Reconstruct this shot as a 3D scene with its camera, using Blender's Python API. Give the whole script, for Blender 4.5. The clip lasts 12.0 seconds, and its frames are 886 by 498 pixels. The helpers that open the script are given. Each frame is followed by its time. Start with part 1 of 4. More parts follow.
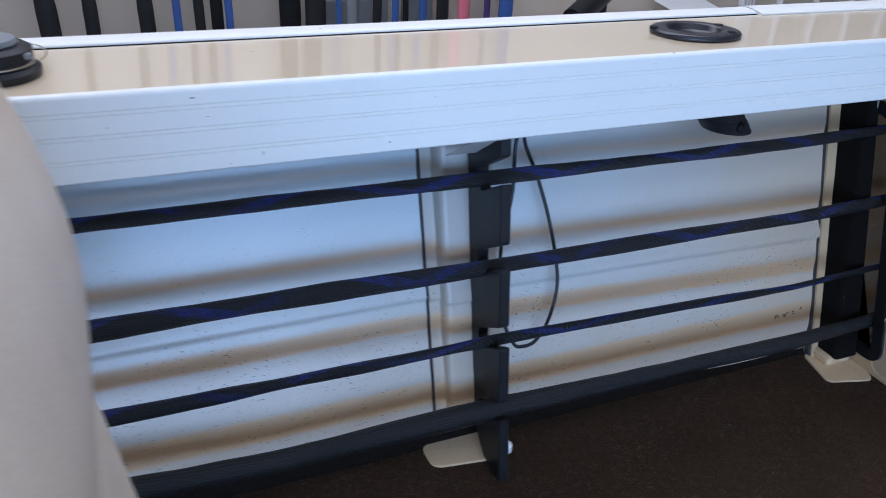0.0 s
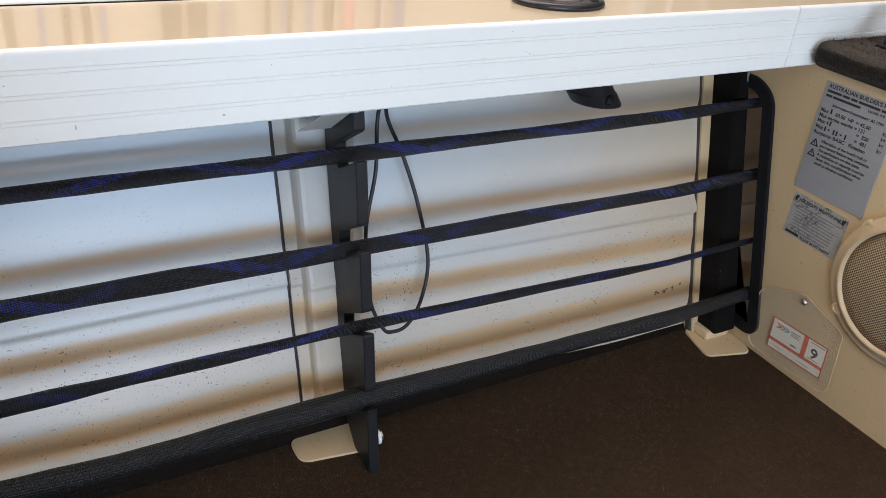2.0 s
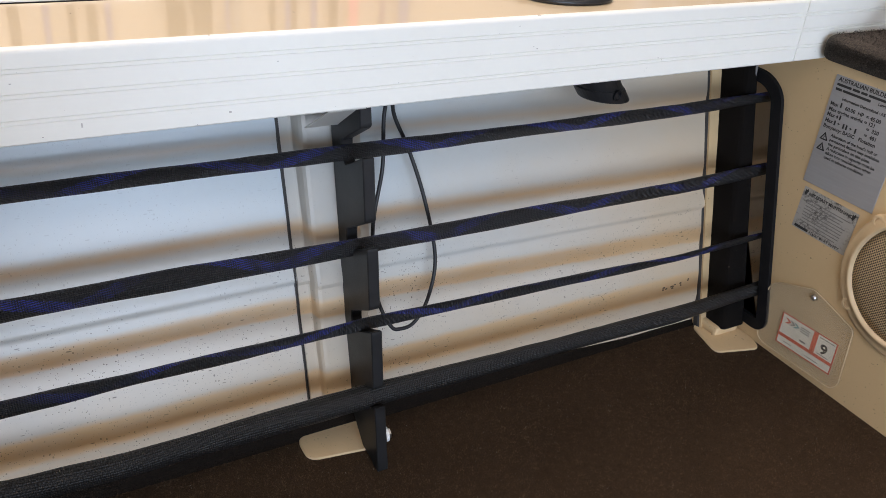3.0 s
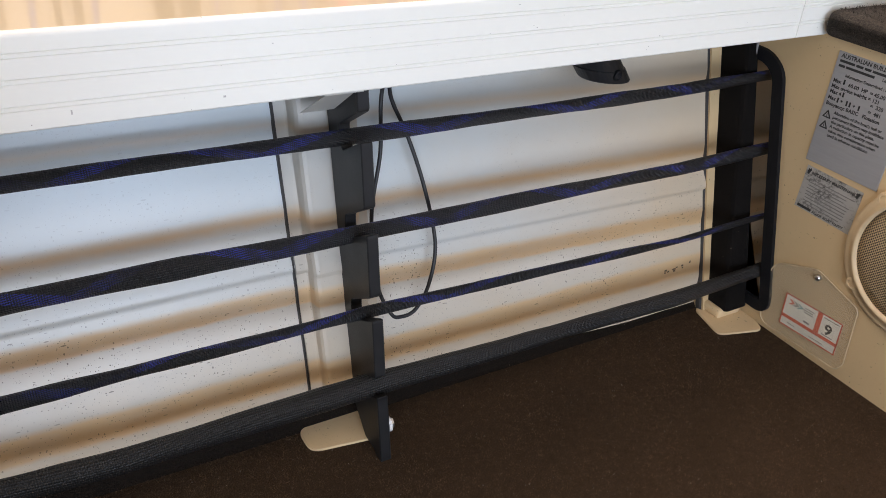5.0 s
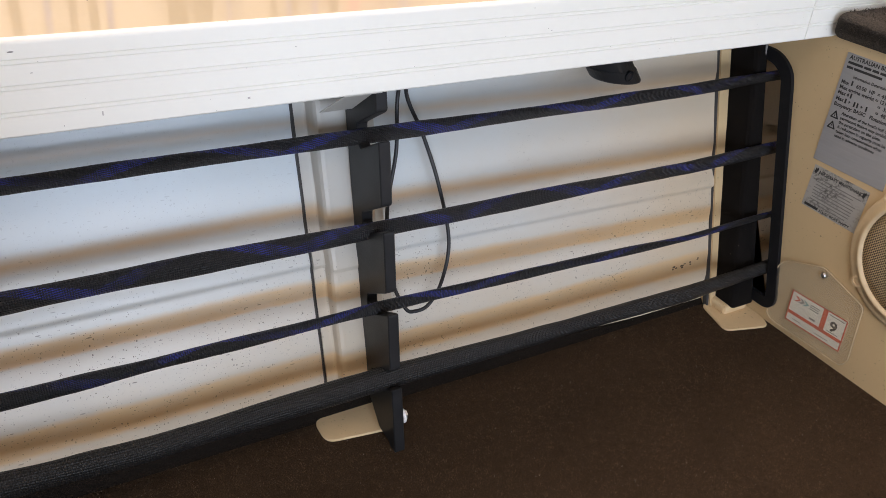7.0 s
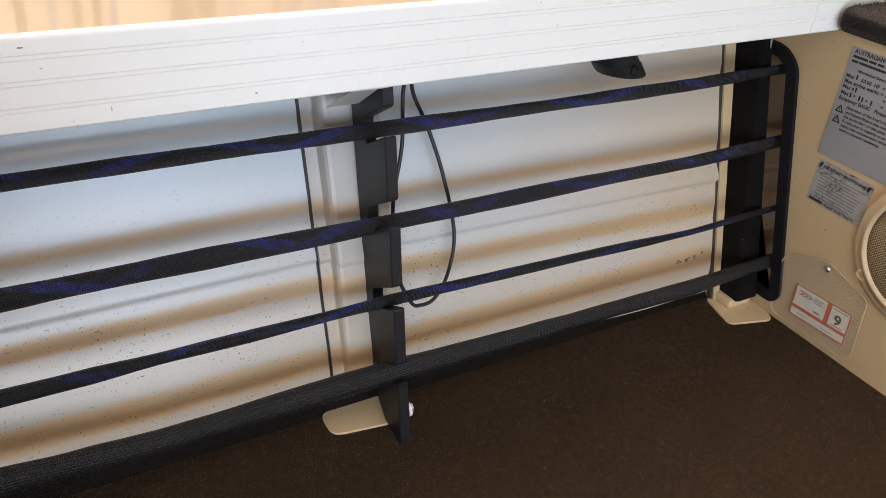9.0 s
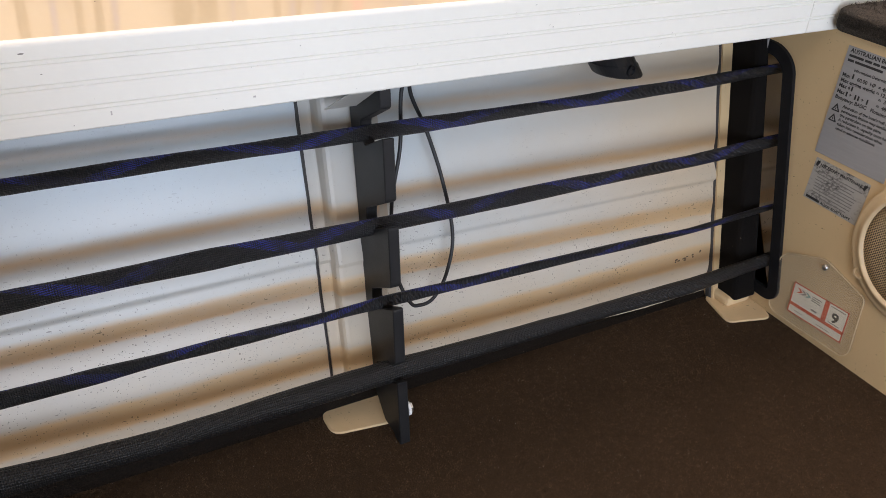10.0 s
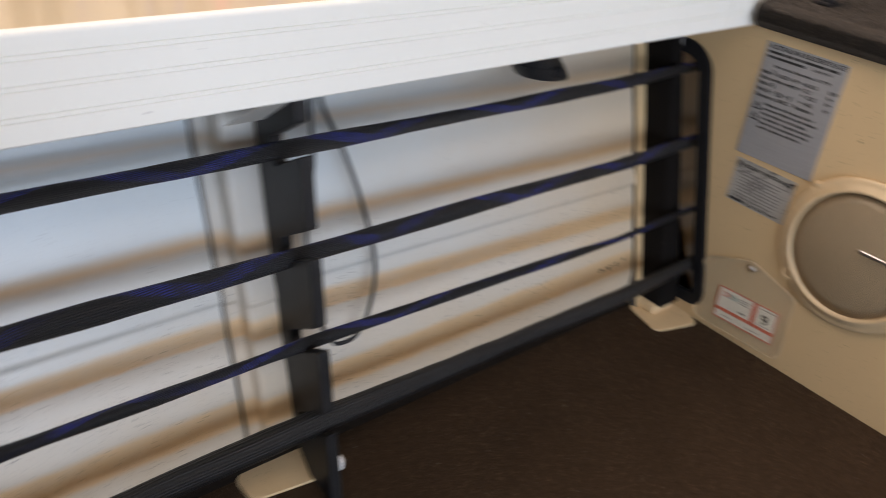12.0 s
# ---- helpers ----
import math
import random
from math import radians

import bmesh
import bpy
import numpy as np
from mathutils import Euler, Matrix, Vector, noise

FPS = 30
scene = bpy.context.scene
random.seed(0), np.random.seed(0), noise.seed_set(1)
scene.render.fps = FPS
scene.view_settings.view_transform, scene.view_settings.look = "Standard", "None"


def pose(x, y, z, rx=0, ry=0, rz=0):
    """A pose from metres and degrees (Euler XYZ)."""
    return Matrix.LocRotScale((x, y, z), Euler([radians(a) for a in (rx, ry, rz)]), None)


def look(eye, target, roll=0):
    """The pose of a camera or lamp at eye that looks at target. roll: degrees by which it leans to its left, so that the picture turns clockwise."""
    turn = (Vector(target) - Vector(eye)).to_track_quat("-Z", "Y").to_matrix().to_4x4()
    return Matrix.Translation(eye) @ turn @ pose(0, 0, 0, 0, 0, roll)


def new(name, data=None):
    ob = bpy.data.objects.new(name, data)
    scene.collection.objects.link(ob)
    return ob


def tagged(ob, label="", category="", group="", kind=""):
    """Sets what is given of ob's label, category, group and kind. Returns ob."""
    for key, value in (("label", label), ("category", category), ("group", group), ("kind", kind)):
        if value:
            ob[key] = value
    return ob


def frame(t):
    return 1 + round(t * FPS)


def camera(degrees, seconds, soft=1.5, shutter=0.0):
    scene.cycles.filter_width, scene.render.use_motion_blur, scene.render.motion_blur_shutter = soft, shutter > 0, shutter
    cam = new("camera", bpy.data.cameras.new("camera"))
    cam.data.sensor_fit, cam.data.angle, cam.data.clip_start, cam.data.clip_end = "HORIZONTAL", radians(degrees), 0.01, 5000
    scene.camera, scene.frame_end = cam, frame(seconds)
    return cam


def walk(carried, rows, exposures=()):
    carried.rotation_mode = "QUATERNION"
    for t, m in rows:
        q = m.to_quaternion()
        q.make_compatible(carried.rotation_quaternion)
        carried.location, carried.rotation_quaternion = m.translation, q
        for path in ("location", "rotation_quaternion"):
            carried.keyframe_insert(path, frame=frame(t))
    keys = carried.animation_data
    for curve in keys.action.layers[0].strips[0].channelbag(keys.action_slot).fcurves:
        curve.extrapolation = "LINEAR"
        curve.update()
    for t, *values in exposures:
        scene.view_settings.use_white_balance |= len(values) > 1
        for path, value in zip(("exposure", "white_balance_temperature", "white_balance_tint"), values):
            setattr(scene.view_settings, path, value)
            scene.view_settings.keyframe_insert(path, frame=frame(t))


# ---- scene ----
cam = camera(57.4, 12.0, soft=0.75, shutter=0.5)
PATH = [
    (0, (-0.386, -0.616, 0.714), (0.337, 0.977, -0.256), 3.6),
    (0.1, (-0.37, -0.61, 0.711), (0.351, 0.98, -0.265), 3.8),
    (0.2, (-0.364, -0.602, 0.703), (0.364, 0.985, -0.271), 3.7),
    (0.5, (-0.331, -0.594, 0.689), (0.399, 0.995, -0.283), 3.3),
    (1, (-0.321, -0.606, 0.685), (0.481, 0.947, -0.288), 3.8),
    (1.5, (-0.313, -0.616, 0.687), (0.557, 0.9, -0.286), 4.9),
    (2, (-0.31, -0.612, 0.689), (0.584, 0.884, -0.293), 5.3),
    (2.5, (-0.31, -0.61, 0.688), (0.568, 0.89, -0.301), 4.9),
    (4.5, (-0.312, -0.594, 0.681), (0.589, 0.882, -0.324), 4.6),
    (5, (-0.311, -0.592, 0.676), (0.58, 0.883, -0.339), 4.2),
    (5.5, (-0.313, -0.596, 0.682), (0.582, 0.872, -0.339), 4.2),
    (6, (-0.317, -0.596, 0.688), (0.576, 0.871, -0.337), 4.1),
    (6.5, (-0.324, -0.6, 0.688), (0.558, 0.871, -0.341), 4.3),
    (7, (-0.328, -0.6, 0.691), (0.548, 0.871, -0.343), 4.4),
    (9, (-0.333, -0.6, 0.693), (0.536, 0.866, -0.355), 4.3),
    (9.5, (-0.333, -0.602, 0.697), (0.535, 0.863, -0.353), 4.1),
    (10, (-0.331, -0.607, 0.699), (0.53, 0.86, -0.352), 3.9),
    (10.5, (-0.336, -0.611, 0.701), (0.527, 0.856, -0.347), 3.9),
    (11, (-0.356, -0.619, 0.717), (0.511, 0.848, -0.331), 4.0),
    (11.5, (-0.372, -0.61, 0.71), (0.545, 0.85, -0.302), 4.7),
    (11.8, (-0.358, -0.536, 0.662), (0.665, 0.865, -0.335), 6.2),
    (11.9, (-0.349, -0.511, 0.651), (0.727, 0.856, -0.337), 6.4),
    (12, (-0.329, -0.490, 0.657), (0.806, 0.809, -0.354), 6.0),
]
EXPOSURES = [(0.0, 0.42, 4980, 20), (0.5, 0.48, 5340, 20), (1.0, 0.62, 5900, 19), (1.5, 0.72, 6230, 20), (2.5, 0.76, 6560, 22), (5.0, 0.86, 6900, 24), (9.0, 0.87, 7020, 25), (10.0, 0.82, 7020, 25), (10.8, 0.82, 7020, 25), (11.5, 0.82, 7000, 25), (12.0, 0.68, 7020, 25)]
walk(cam, [(t, look(eye, target, roll)) for t, eye, target, roll in PATH], EXPOSURES)

# ---- world, daylight and exposure ----
world = bpy.data.worlds.new("sky")
scene.world = world
world.use_nodes = True
wn = world.node_tree
sky = wn.nodes.new("ShaderNodeTexSky")
sky.sky_type, sky.sun_disc = "NISHITA", False
sky.sun_elevation, sky.sun_rotation = radians(52), radians(200)
wn.nodes["Background"].inputs[1].default_value = 0.12
wn.links.new(sky.outputs[0], wn.nodes["Background"].inputs[0])

sun = new("sun", bpy.data.lights.new("sun", "SUN"))
sun.data.energy, sun.data.angle, sun.data.color = 3.0, radians(0.5), (1.0, 0.95, 0.87)
sun.matrix_world = look((-1.2, -6.0, 7.0), (-0.2, -3.2, 0.0))

# low sky light from behind the camera; the garage opening it fills is assumed
door_light = new("door_light", bpy.data.lights.new("door_light", "AREA"))
door_light.data.shape = "RECTANGLE"
door_light.data.size, door_light.data.size_y = 2.7, 2.0
door_light.data.energy, door_light.data.color = 58.0, (0.57, 0.79, 1.0)
door_light.matrix_world = look((-0.70, -3.5, 0.62), (-0.5, 0.0, 0.45))

# overhead fill lamp for the bright gunwale top, below an unseen roof panel
overhead_fill = new("overhead_fill", bpy.data.lights.new("overhead_fill", "AREA"))
overhead_fill.data.shape = "RECTANGLE"
overhead_fill.data.size, overhead_fill.data.size_y = 2.6, 1.3
overhead_fill.data.energy, overhead_fill.data.color = 30.0, (1.0, 0.92, 0.80)
overhead_fill.matrix_world = look((0.0, 0.95, 2.18), (0.0, 0.95, 0.0))

# second added lamp over the middle of the garage, warm fill for shaded hull
overhead_fill_south = new("overhead_fill_south", bpy.data.lights.new("overhead_fill_south", "AREA"))
overhead_fill_south.data.shape = "RECTANGLE"
overhead_fill_south.data.size, overhead_fill_south.data.size_y = 2.6, 1.3
overhead_fill_south.data.energy, overhead_fill_south.data.color = 8.5, (1.0, 0.88, 0.70)
overhead_fill_south.matrix_world = look((0.0, -1.35, 2.18), (0.0, -1.35, 0.0))


# ---- materials ----
def material(name, rough=0.5, metal=0.0, coat=0.0):
    m = bpy.data.materials.new(name)
    m.use_nodes = True
    n = m.node_tree.nodes
    b = n["Principled BSDF"]
    b.inputs["Roughness"].default_value = rough
    b.inputs["Metallic"].default_value = metal
    b.inputs["Coat Weight"].default_value = coat
    b.inputs["Coat Roughness"].default_value = 0.05 if coat > 0.5 else 0.18
    return m, m.node_tree, b


def link(t, a, b):
    t.links.new(a, b)


def noise_node(t, scale, detail=4.0, rough=0.6, vec=None, stretch=None):
    n = t.nodes.new("ShaderNodeTexNoise")
    n.inputs["Scale"].default_value, n.inputs["Detail"].default_value, n.inputs["Roughness"].default_value = scale, detail, rough
    if vec is None:
        vec = t.nodes.new("ShaderNodeTexCoord").outputs["Object"]
    if stretch:
        mp = t.nodes.new("ShaderNodeMapping")
        mp.inputs["Scale"].default_value = stretch
        link(t, vec, mp.inputs[0])
        vec = mp.outputs[0]
    link(t, vec, n.inputs["Vector"])
    return n.outputs["Fac"]


def ramp(t, fac, stops):
    r = t.nodes.new("ShaderNodeValToRGB")
    e = r.color_ramp.elements
    for i, (p, c) in enumerate(stops):
        if i > 1:
            e.new(p)
        e[i].position, e[i].color = p, (*c, 1)
    link(t, fac, r.inputs[0])
    return r.outputs[0]


def mix(t, fac, a, b, mode="MIX"):
    m = t.nodes.new("ShaderNodeMix")
    m.data_type, m.blend_type = "RGBA", mode
    for s, v in ((m.inputs[0], fac), (m.inputs[6], a), (m.inputs[7], b)):
        if isinstance(v, (int, float)):
            s.default_value = v
        elif isinstance(v, tuple):
            s.default_value = (*v, 1)
        else:
            link(t, v, s)
    return m.outputs[2]


def maths(t, op, a, b=0.0):
    m = t.nodes.new("ShaderNodeMath")
    m.operation = op
    for s, v in zip(m.inputs, (a, b)):
        if isinstance(v, (int, float)):
            s.default_value = v
        else:
            link(t, v, s)
    return m.outputs[0]


def bump(t, b, height, strength, distance=0.001):
    n = t.nodes.new("ShaderNodeBump")
    n.inputs["Strength"].default_value, n.inputs["Distance"].default_value = strength, distance
    link(t, height, n.inputs["Height"])
    link(t, n.outputs[0], b.inputs["Normal"])


def flecks(t, scale, amount, vec=None, stretch=None):
    """Small separate specks: a mask that is 1 on them. amount: the share of cells that hold one."""
    v = t.nodes.new("ShaderNodeTexVoronoi")
    v.inputs["Scale"].default_value = scale
    if vec is None:
        vec = t.nodes.new("ShaderNodeTexCoord").outputs["Object"]
    if stretch:
        mp = t.nodes.new("ShaderNodeMapping")
        mp.inputs["Scale"].default_value = stretch
        mp.inputs["Rotation"].default_value = (0.4, 0.7, 0.2)
        link(t, vec, mp.inputs[0])
        vec = mp.outputs[0]
    link(t, vec, v.inputs["Vector"])
    sep = t.nodes.new("ShaderNodeSeparateColor")
    link(t, v.outputs["Color"], sep.inputs[0])
    pick = maths(t, "LESS_THAN", sep.outputs[0], amount)
    size = maths(t, "MULTIPLY", sep.outputs[1], 0.27)
    near = maths(t, "LESS_THAN", v.outputs["Distance"], size)
    return maths(t, "MULTIPLY", pick, near)


def painted(name, base, dirt, rough, fleck=0.0, dirt_amount=0.25, relief=0.1, relief_scale=300.0, coat=0.0, shade_bands=None):
    m, t, b = material(name, rough, coat=coat)
    large = noise_node(t, 7.0, 6.0, 0.65)
    cloud = ramp(t, large, [(0.35, (0, 0, 0)), (0.95, (1, 1, 1))])
    col = mix(t, maths(t, "MULTIPLY", cloud, dirt_amount), base, dirt)
    fine = noise_node(t, 120.0, 3.0, 0.6)
    col = mix(t, maths(t, "MULTIPLY", fine, 0.10), col, tuple(c * 0.7 for c in base))
    if shade_bands:
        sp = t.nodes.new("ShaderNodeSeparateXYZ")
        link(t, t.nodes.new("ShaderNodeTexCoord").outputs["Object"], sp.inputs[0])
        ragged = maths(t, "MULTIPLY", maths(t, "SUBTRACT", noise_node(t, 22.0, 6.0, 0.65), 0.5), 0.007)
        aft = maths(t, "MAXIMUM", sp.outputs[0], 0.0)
        # warm bounce light put into the colour, low on the hull and aft
        dust_bounce_mask = ramp(t, maths(t, "ADD", sp.outputs[2], maths(t, "MULTIPLY", maths(t, "SUBTRACT", large, 0.5), 0.16)), [(0.03, (0.85, 0.85, 0.85)), (0.29, (0.06, 0.06, 0.06))])
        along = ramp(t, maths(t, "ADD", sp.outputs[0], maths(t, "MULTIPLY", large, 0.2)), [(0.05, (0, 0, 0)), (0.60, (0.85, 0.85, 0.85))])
        col = mix(t, maths(t, "MAXIMUM", dust_bounce_mask, along), col, (0.64, 0.495, 0.325))
        # tan bands: rod shade and warm bounce painted in, over some grime
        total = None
        for low, high, tilt, soft_low, soft_high, strength in shade_bands:
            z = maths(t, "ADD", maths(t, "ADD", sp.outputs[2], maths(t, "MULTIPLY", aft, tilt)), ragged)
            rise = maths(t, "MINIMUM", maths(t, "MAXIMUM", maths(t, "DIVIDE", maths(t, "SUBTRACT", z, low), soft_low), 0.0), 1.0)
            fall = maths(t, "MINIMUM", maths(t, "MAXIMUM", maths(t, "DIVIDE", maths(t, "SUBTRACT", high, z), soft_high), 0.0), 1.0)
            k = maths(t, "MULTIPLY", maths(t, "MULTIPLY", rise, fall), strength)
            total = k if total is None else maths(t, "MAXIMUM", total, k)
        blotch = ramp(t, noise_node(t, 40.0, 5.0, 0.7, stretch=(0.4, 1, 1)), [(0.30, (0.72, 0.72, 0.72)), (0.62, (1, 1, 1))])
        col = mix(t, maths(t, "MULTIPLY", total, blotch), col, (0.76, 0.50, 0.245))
    if fleck:
        patch = ramp(t, noise_node(t, 9.0, 3.0), [(0.40, (0.1, 0.1, 0.1)), (0.62, (1, 1, 1))])
        f1 = maths(t, "MULTIPLY", flecks(t, 330.0, fleck), patch)
        f2 = maths(t, "MULTIPLY", maths(t, "MAXIMUM", flecks(t, 170.0, fleck * 0.8, stretch=(1.7, 1.0, 1.2)), flecks(t, 520.0, fleck)), patch)
        hair = maths(t, "MAXIMUM", flecks(t, 95.0, fleck * 0.7, stretch=(1.0, 5.0, 3.6)), flecks(t, 110.0, fleck * 0.6, stretch=(4.2, 1.0, 4.6)))
        f = maths(t, "MAXIMUM", maths(t, "MAXIMUM", f1, f2), maths(t, "MULTIPLY", hair, patch))
        if shade_bands:
            splash = ramp(t, sp.outputs[2], [(0.12, (1, 1, 1)), (0.30, (0.12, 0.12, 0.12))])
            f = maths(t, "MULTIPLY", f, splash)
        col = mix(t, maths(t, "MULTIPLY", f, 0.88), col, (0.045, 0.030, 0.018))
    link(t, col, b.inputs["Base Color"])
    r = maths(t, "ADD", maths(t, "MULTIPLY", large, 0.10), rough - 0.05)
    link(t, r, b.inputs["Roughness"])
    bump(t, b, noise_node(t, relief_scale, 2.0), relief, 0.0006)
    return m


# tan bands on the strakes, rod shade and warm bounce put into the colour with some grime: low, high, tilt, softness
# below and above, strength
SHADE_BANDS = ((0.058, 0.092, 0.002, 0.005, 0.006, 0.84), (0.152, 0.178, 0.042, 0.003, 0.007, 0.80), (0.240, 0.264, 0.034, 0.010, 0.012, 0.74), (0.337, 0.355, 0.030, 0.008, 0.010, 0.42))
M_HULL = painted("hull_paint", (0.640, 0.730, 0.765), (0.60, 0.52, 0.38), 0.34, fleck=0.30, dirt_amount=0.2, coat=0.2, shade_bands=SHADE_BANDS)
M_RIB = painted("rib_paint", (0.52, 0.52, 0.485), (0.52, 0.42, 0.28), 0.42, fleck=0.12, shade_bands=SHADE_BANDS)
M_FOOT = painted("foot_plate_paint", (0.80, 0.59, 0.34), (0.40, 0.27, 0.13), 0.5, fleck=0.10, dirt_amount=0.5, relief=0.25)
M_BULK = painted("bulkhead_paint", (0.70, 0.50, 0.27), (0.50, 0.36, 0.20), 0.5, fleck=0.05, dirt_amount=0.3, relief=0.3, relief_scale=450)
M_WHITE = painted("gunwale_white", (0.90, 0.895, 0.82), (0.76, 0.74, 0.70), 0.38, fleck=0.006, dirt_amount=0.12, relief=0.06)
M_CREAM = painted("gunwale_cream_gloss", (0.80, 0.66, 0.44), (0.74, 0.58, 0.36), 0.3, fleck=0.004, dirt_amount=0.15, relief=0.008, coat=1.0)
M_CREAM.node_tree.nodes["Principled BSDF"].inputs["Coat IOR"].default_value = 1.85
M_CREAM.node_tree.nodes["Principled BSDF"].inputs["Coat Roughness"].default_value = 0.012
M_WALL = painted("garage_wall_paint", (0.57, 0.50, 0.405), (0.46, 0.385, 0.295), 0.7, dirt_amount=0.4)
M_WALL_WHITE = painted("garage_white_paint", (0.78, 0.77, 0.75), (0.66, 0.63, 0.58), 0.6)
M_CONCRETE = painted("garage_concrete", (0.36, 0.34, 0.31), (0.22, 0.20, 0.18), 0.8, dirt_amount=0.6, relief=0.5)
M_VINYL = painted("seat_vinyl", (0.82, 0.70, 0.55), (0.52, 0.41, 0.30), 0.45, fleck=0.02, dirt_amount=0.8, relief=0.8, relief_scale=260)
M_GREY = painted("grey_plastic", (0.22, 0.23, 0.24), (0.15, 0.15, 0.15), 0.5)
M_PAPER = painted("white_paper", (0.82, 0.82, 0.80), (0.74, 0.72, 0.68), 0.7)


def plastic(name, base, rough, relief=0.2, relief_scale=900.0, gloss=0.5):
    m, t, b = material(name, rough)
    n = noise_node(t, 30.0, 5.0)
    col = mix(t, n, base, tuple(min(1, c * 1.7 + 0.004) for c in base))
    # random specks of real dust on the plastic
    dust_bounce_mask = ramp(t, noise_node(t, 60.0, 6.0, 0.7), [(0.55, (0, 0, 0)), (0.85, (1, 1, 1))])
    col = mix(t, maths(t, "MULTIPLY", dust_bounce_mask, 0.04), col, (0.25, 0.21, 0.17))
    link(t, col, b.inputs["Base Color"])
    link(t, maths(t, "ADD", maths(t, "MULTIPLY", n, 0.2), rough - 0.08), b.inputs["Roughness"])
    bump(t, b, noise_node(t, relief_scale, 2.0), relief, 0.0004)
    b.inputs["Specular IOR Level"].default_value = gloss
    return m


M_BLACK = plastic("black_moulded_plastic", (0.010, 0.010, 0.0105), 0.42, gloss=0.30)
M_GLOSSY = plastic("black_glossy_plastic", (0.012, 0.012, 0.014), 0.28, gloss=0.5)
M_RUBBER = plastic("black_rubber", (0.007, 0.007, 0.008), 0.55, gloss=0.15)
M_CABLE = plastic("black_cable", (0.01, 0.01, 0.011), 0.4)
M_BLUE = plastic("blue_fabric", (0.03, 0.07, 0.22), 0.7)
M_PINK = plastic("pink_fabric", (0.50, 0.13, 0.17), 0.7)
M_PURPLE = plastic("purple_fabric", (0.05, 0.02, 0.10), 0.7)
M_SPEAKER = plastic("cream_speaker_plastic", (0.52, 0.385, 0.225), 0.5)
M_INK = plastic("black_ink", (0.02, 0.02, 0.02), 0.6)
M_GREYINK = plastic("grey_ink", (0.16, 0.15, 0.14), 0.6)
M_RED = plastic("red_ink", (0.50, 0.07, 0.03), 0.6)
M_LABEL = plastic("white_label_paper", (0.62, 0.58, 0.50), 0.6)
# strips beside the ribs: shade of the gap put into colour
M_GAP = plastic("dark_gap_shade", (0.030, 0.027, 0.025), 0.6)
M_SEALANT = plastic("pale_sealant", (0.16, 0.15, 0.14), 0.5)
M_CHIP = plastic("bare_metal_chip", (0.40, 0.38, 0.35), 0.5)
M_SCUFF = plastic("brown_scuff", (0.11, 0.075, 0.045), 0.7)
M_TEAL = plastic("teal_ink", (0.12, 0.26, 0.25), 0.6)


def metal(name, base, rough):
    m, t, b = material(name, rough, metal=1.0)
    n = noise_node(t, 40.0, 6.0, 0.7)
    link(t, mix(t, n, base, tuple(c * 0.8 for c in base)), b.inputs["Base Color"])
    link(t, maths(t, "ADD", maths(t, "MULTIPLY", n, 0.3), rough - 0.15), b.inputs["Roughness"])
    return m


M_STEEL = metal("stainless_steel", (0.62, 0.60, 0.57), 0.35)


def plate_metal():
    m, t, b = material("brushed_plate", 0.5, metal=0.35)
    n = noise_node(t, 30.0, 5.0, 0.6, stretch=(1, 1, 14))
    link(t, mix(t, n, (0.42, 0.42, 0.42), (0.35, 0.345, 0.34)), b.inputs["Base Color"])
    return m


M_PLATE = plate_metal()


def sticker_silver():
    m, t, b = material("silver_sticker", 0.5, metal=0.2)
    n = noise_node(t, 24.0, 5.0, 0.7, stretch=(1, 1.0, 2.2))
    worn = ramp(t, n, [(0.46, (0, 0, 0)), (0.60, (1, 1, 1))])
    fine = ramp(t, noise_node(t, 260.0, 3.0), [(0.42, (0, 0, 0)), (0.60, (1, 1, 1))])
    f = maths(t, "MULTIPLY", maths(t, "MULTIPLY", worn, fine), 0.85)
    link(t, mix(t, f, (0.46, 0.44, 0.40), (0.05, 0.045, 0.04)), b.inputs["Base Color"])
    return m


M_STICKER = sticker_silver()


def carpet(name, dark, light, scale=900.0):
    m, t, b = material(name, 0.95)
    b.inputs["Specular IOR Level"].default_value = 0.15
    fibre = noise_node(t, scale, 3.0, 0.7)
    tone = noise_node(t, 8.0, 5.0, 0.6)
    col = ramp(t, fibre, [(0.38, dark), (0.70, light)])
    col = mix(t, maths(t, "MULTIPLY", tone, 0.6), col, tuple(c * 0.55 for c in dark))
    lint = flecks(t, 260.0, 0.025)
    col = mix(t, maths(t, "MULTIPLY", lint, 0.5), col, (0.20, 0.16, 0.12))
    link(t, col, b.inputs["Base Color"])
    h = maths(t, "ADD", fibre, maths(t, "MULTIPLY", noise_node(t, scale * 0.25, 3.0), 0.8))
    bump(t, b, h, 0.9, 0.003)
    return m


M_CARPET = carpet("brown_marine_carpet", (0.055, 0.034, 0.019), (0.120, 0.073, 0.040), 620.0)
# the brown carpet again, darker for the shade beside the hull
M_CARPET_SHADED = carpet("shaded_carpet_edge", (0.010, 0.007, 0.005), (0.036, 0.024, 0.016), 600.0)
M_LID = carpet("grey_brown_carpet", (0.050, 0.043, 0.037), (0.15, 0.125, 0.10), 500.0)
M_POST = carpet("black_carpet", (0.009, 0.007, 0.006), (0.022, 0.018, 0.015), 1200.0)


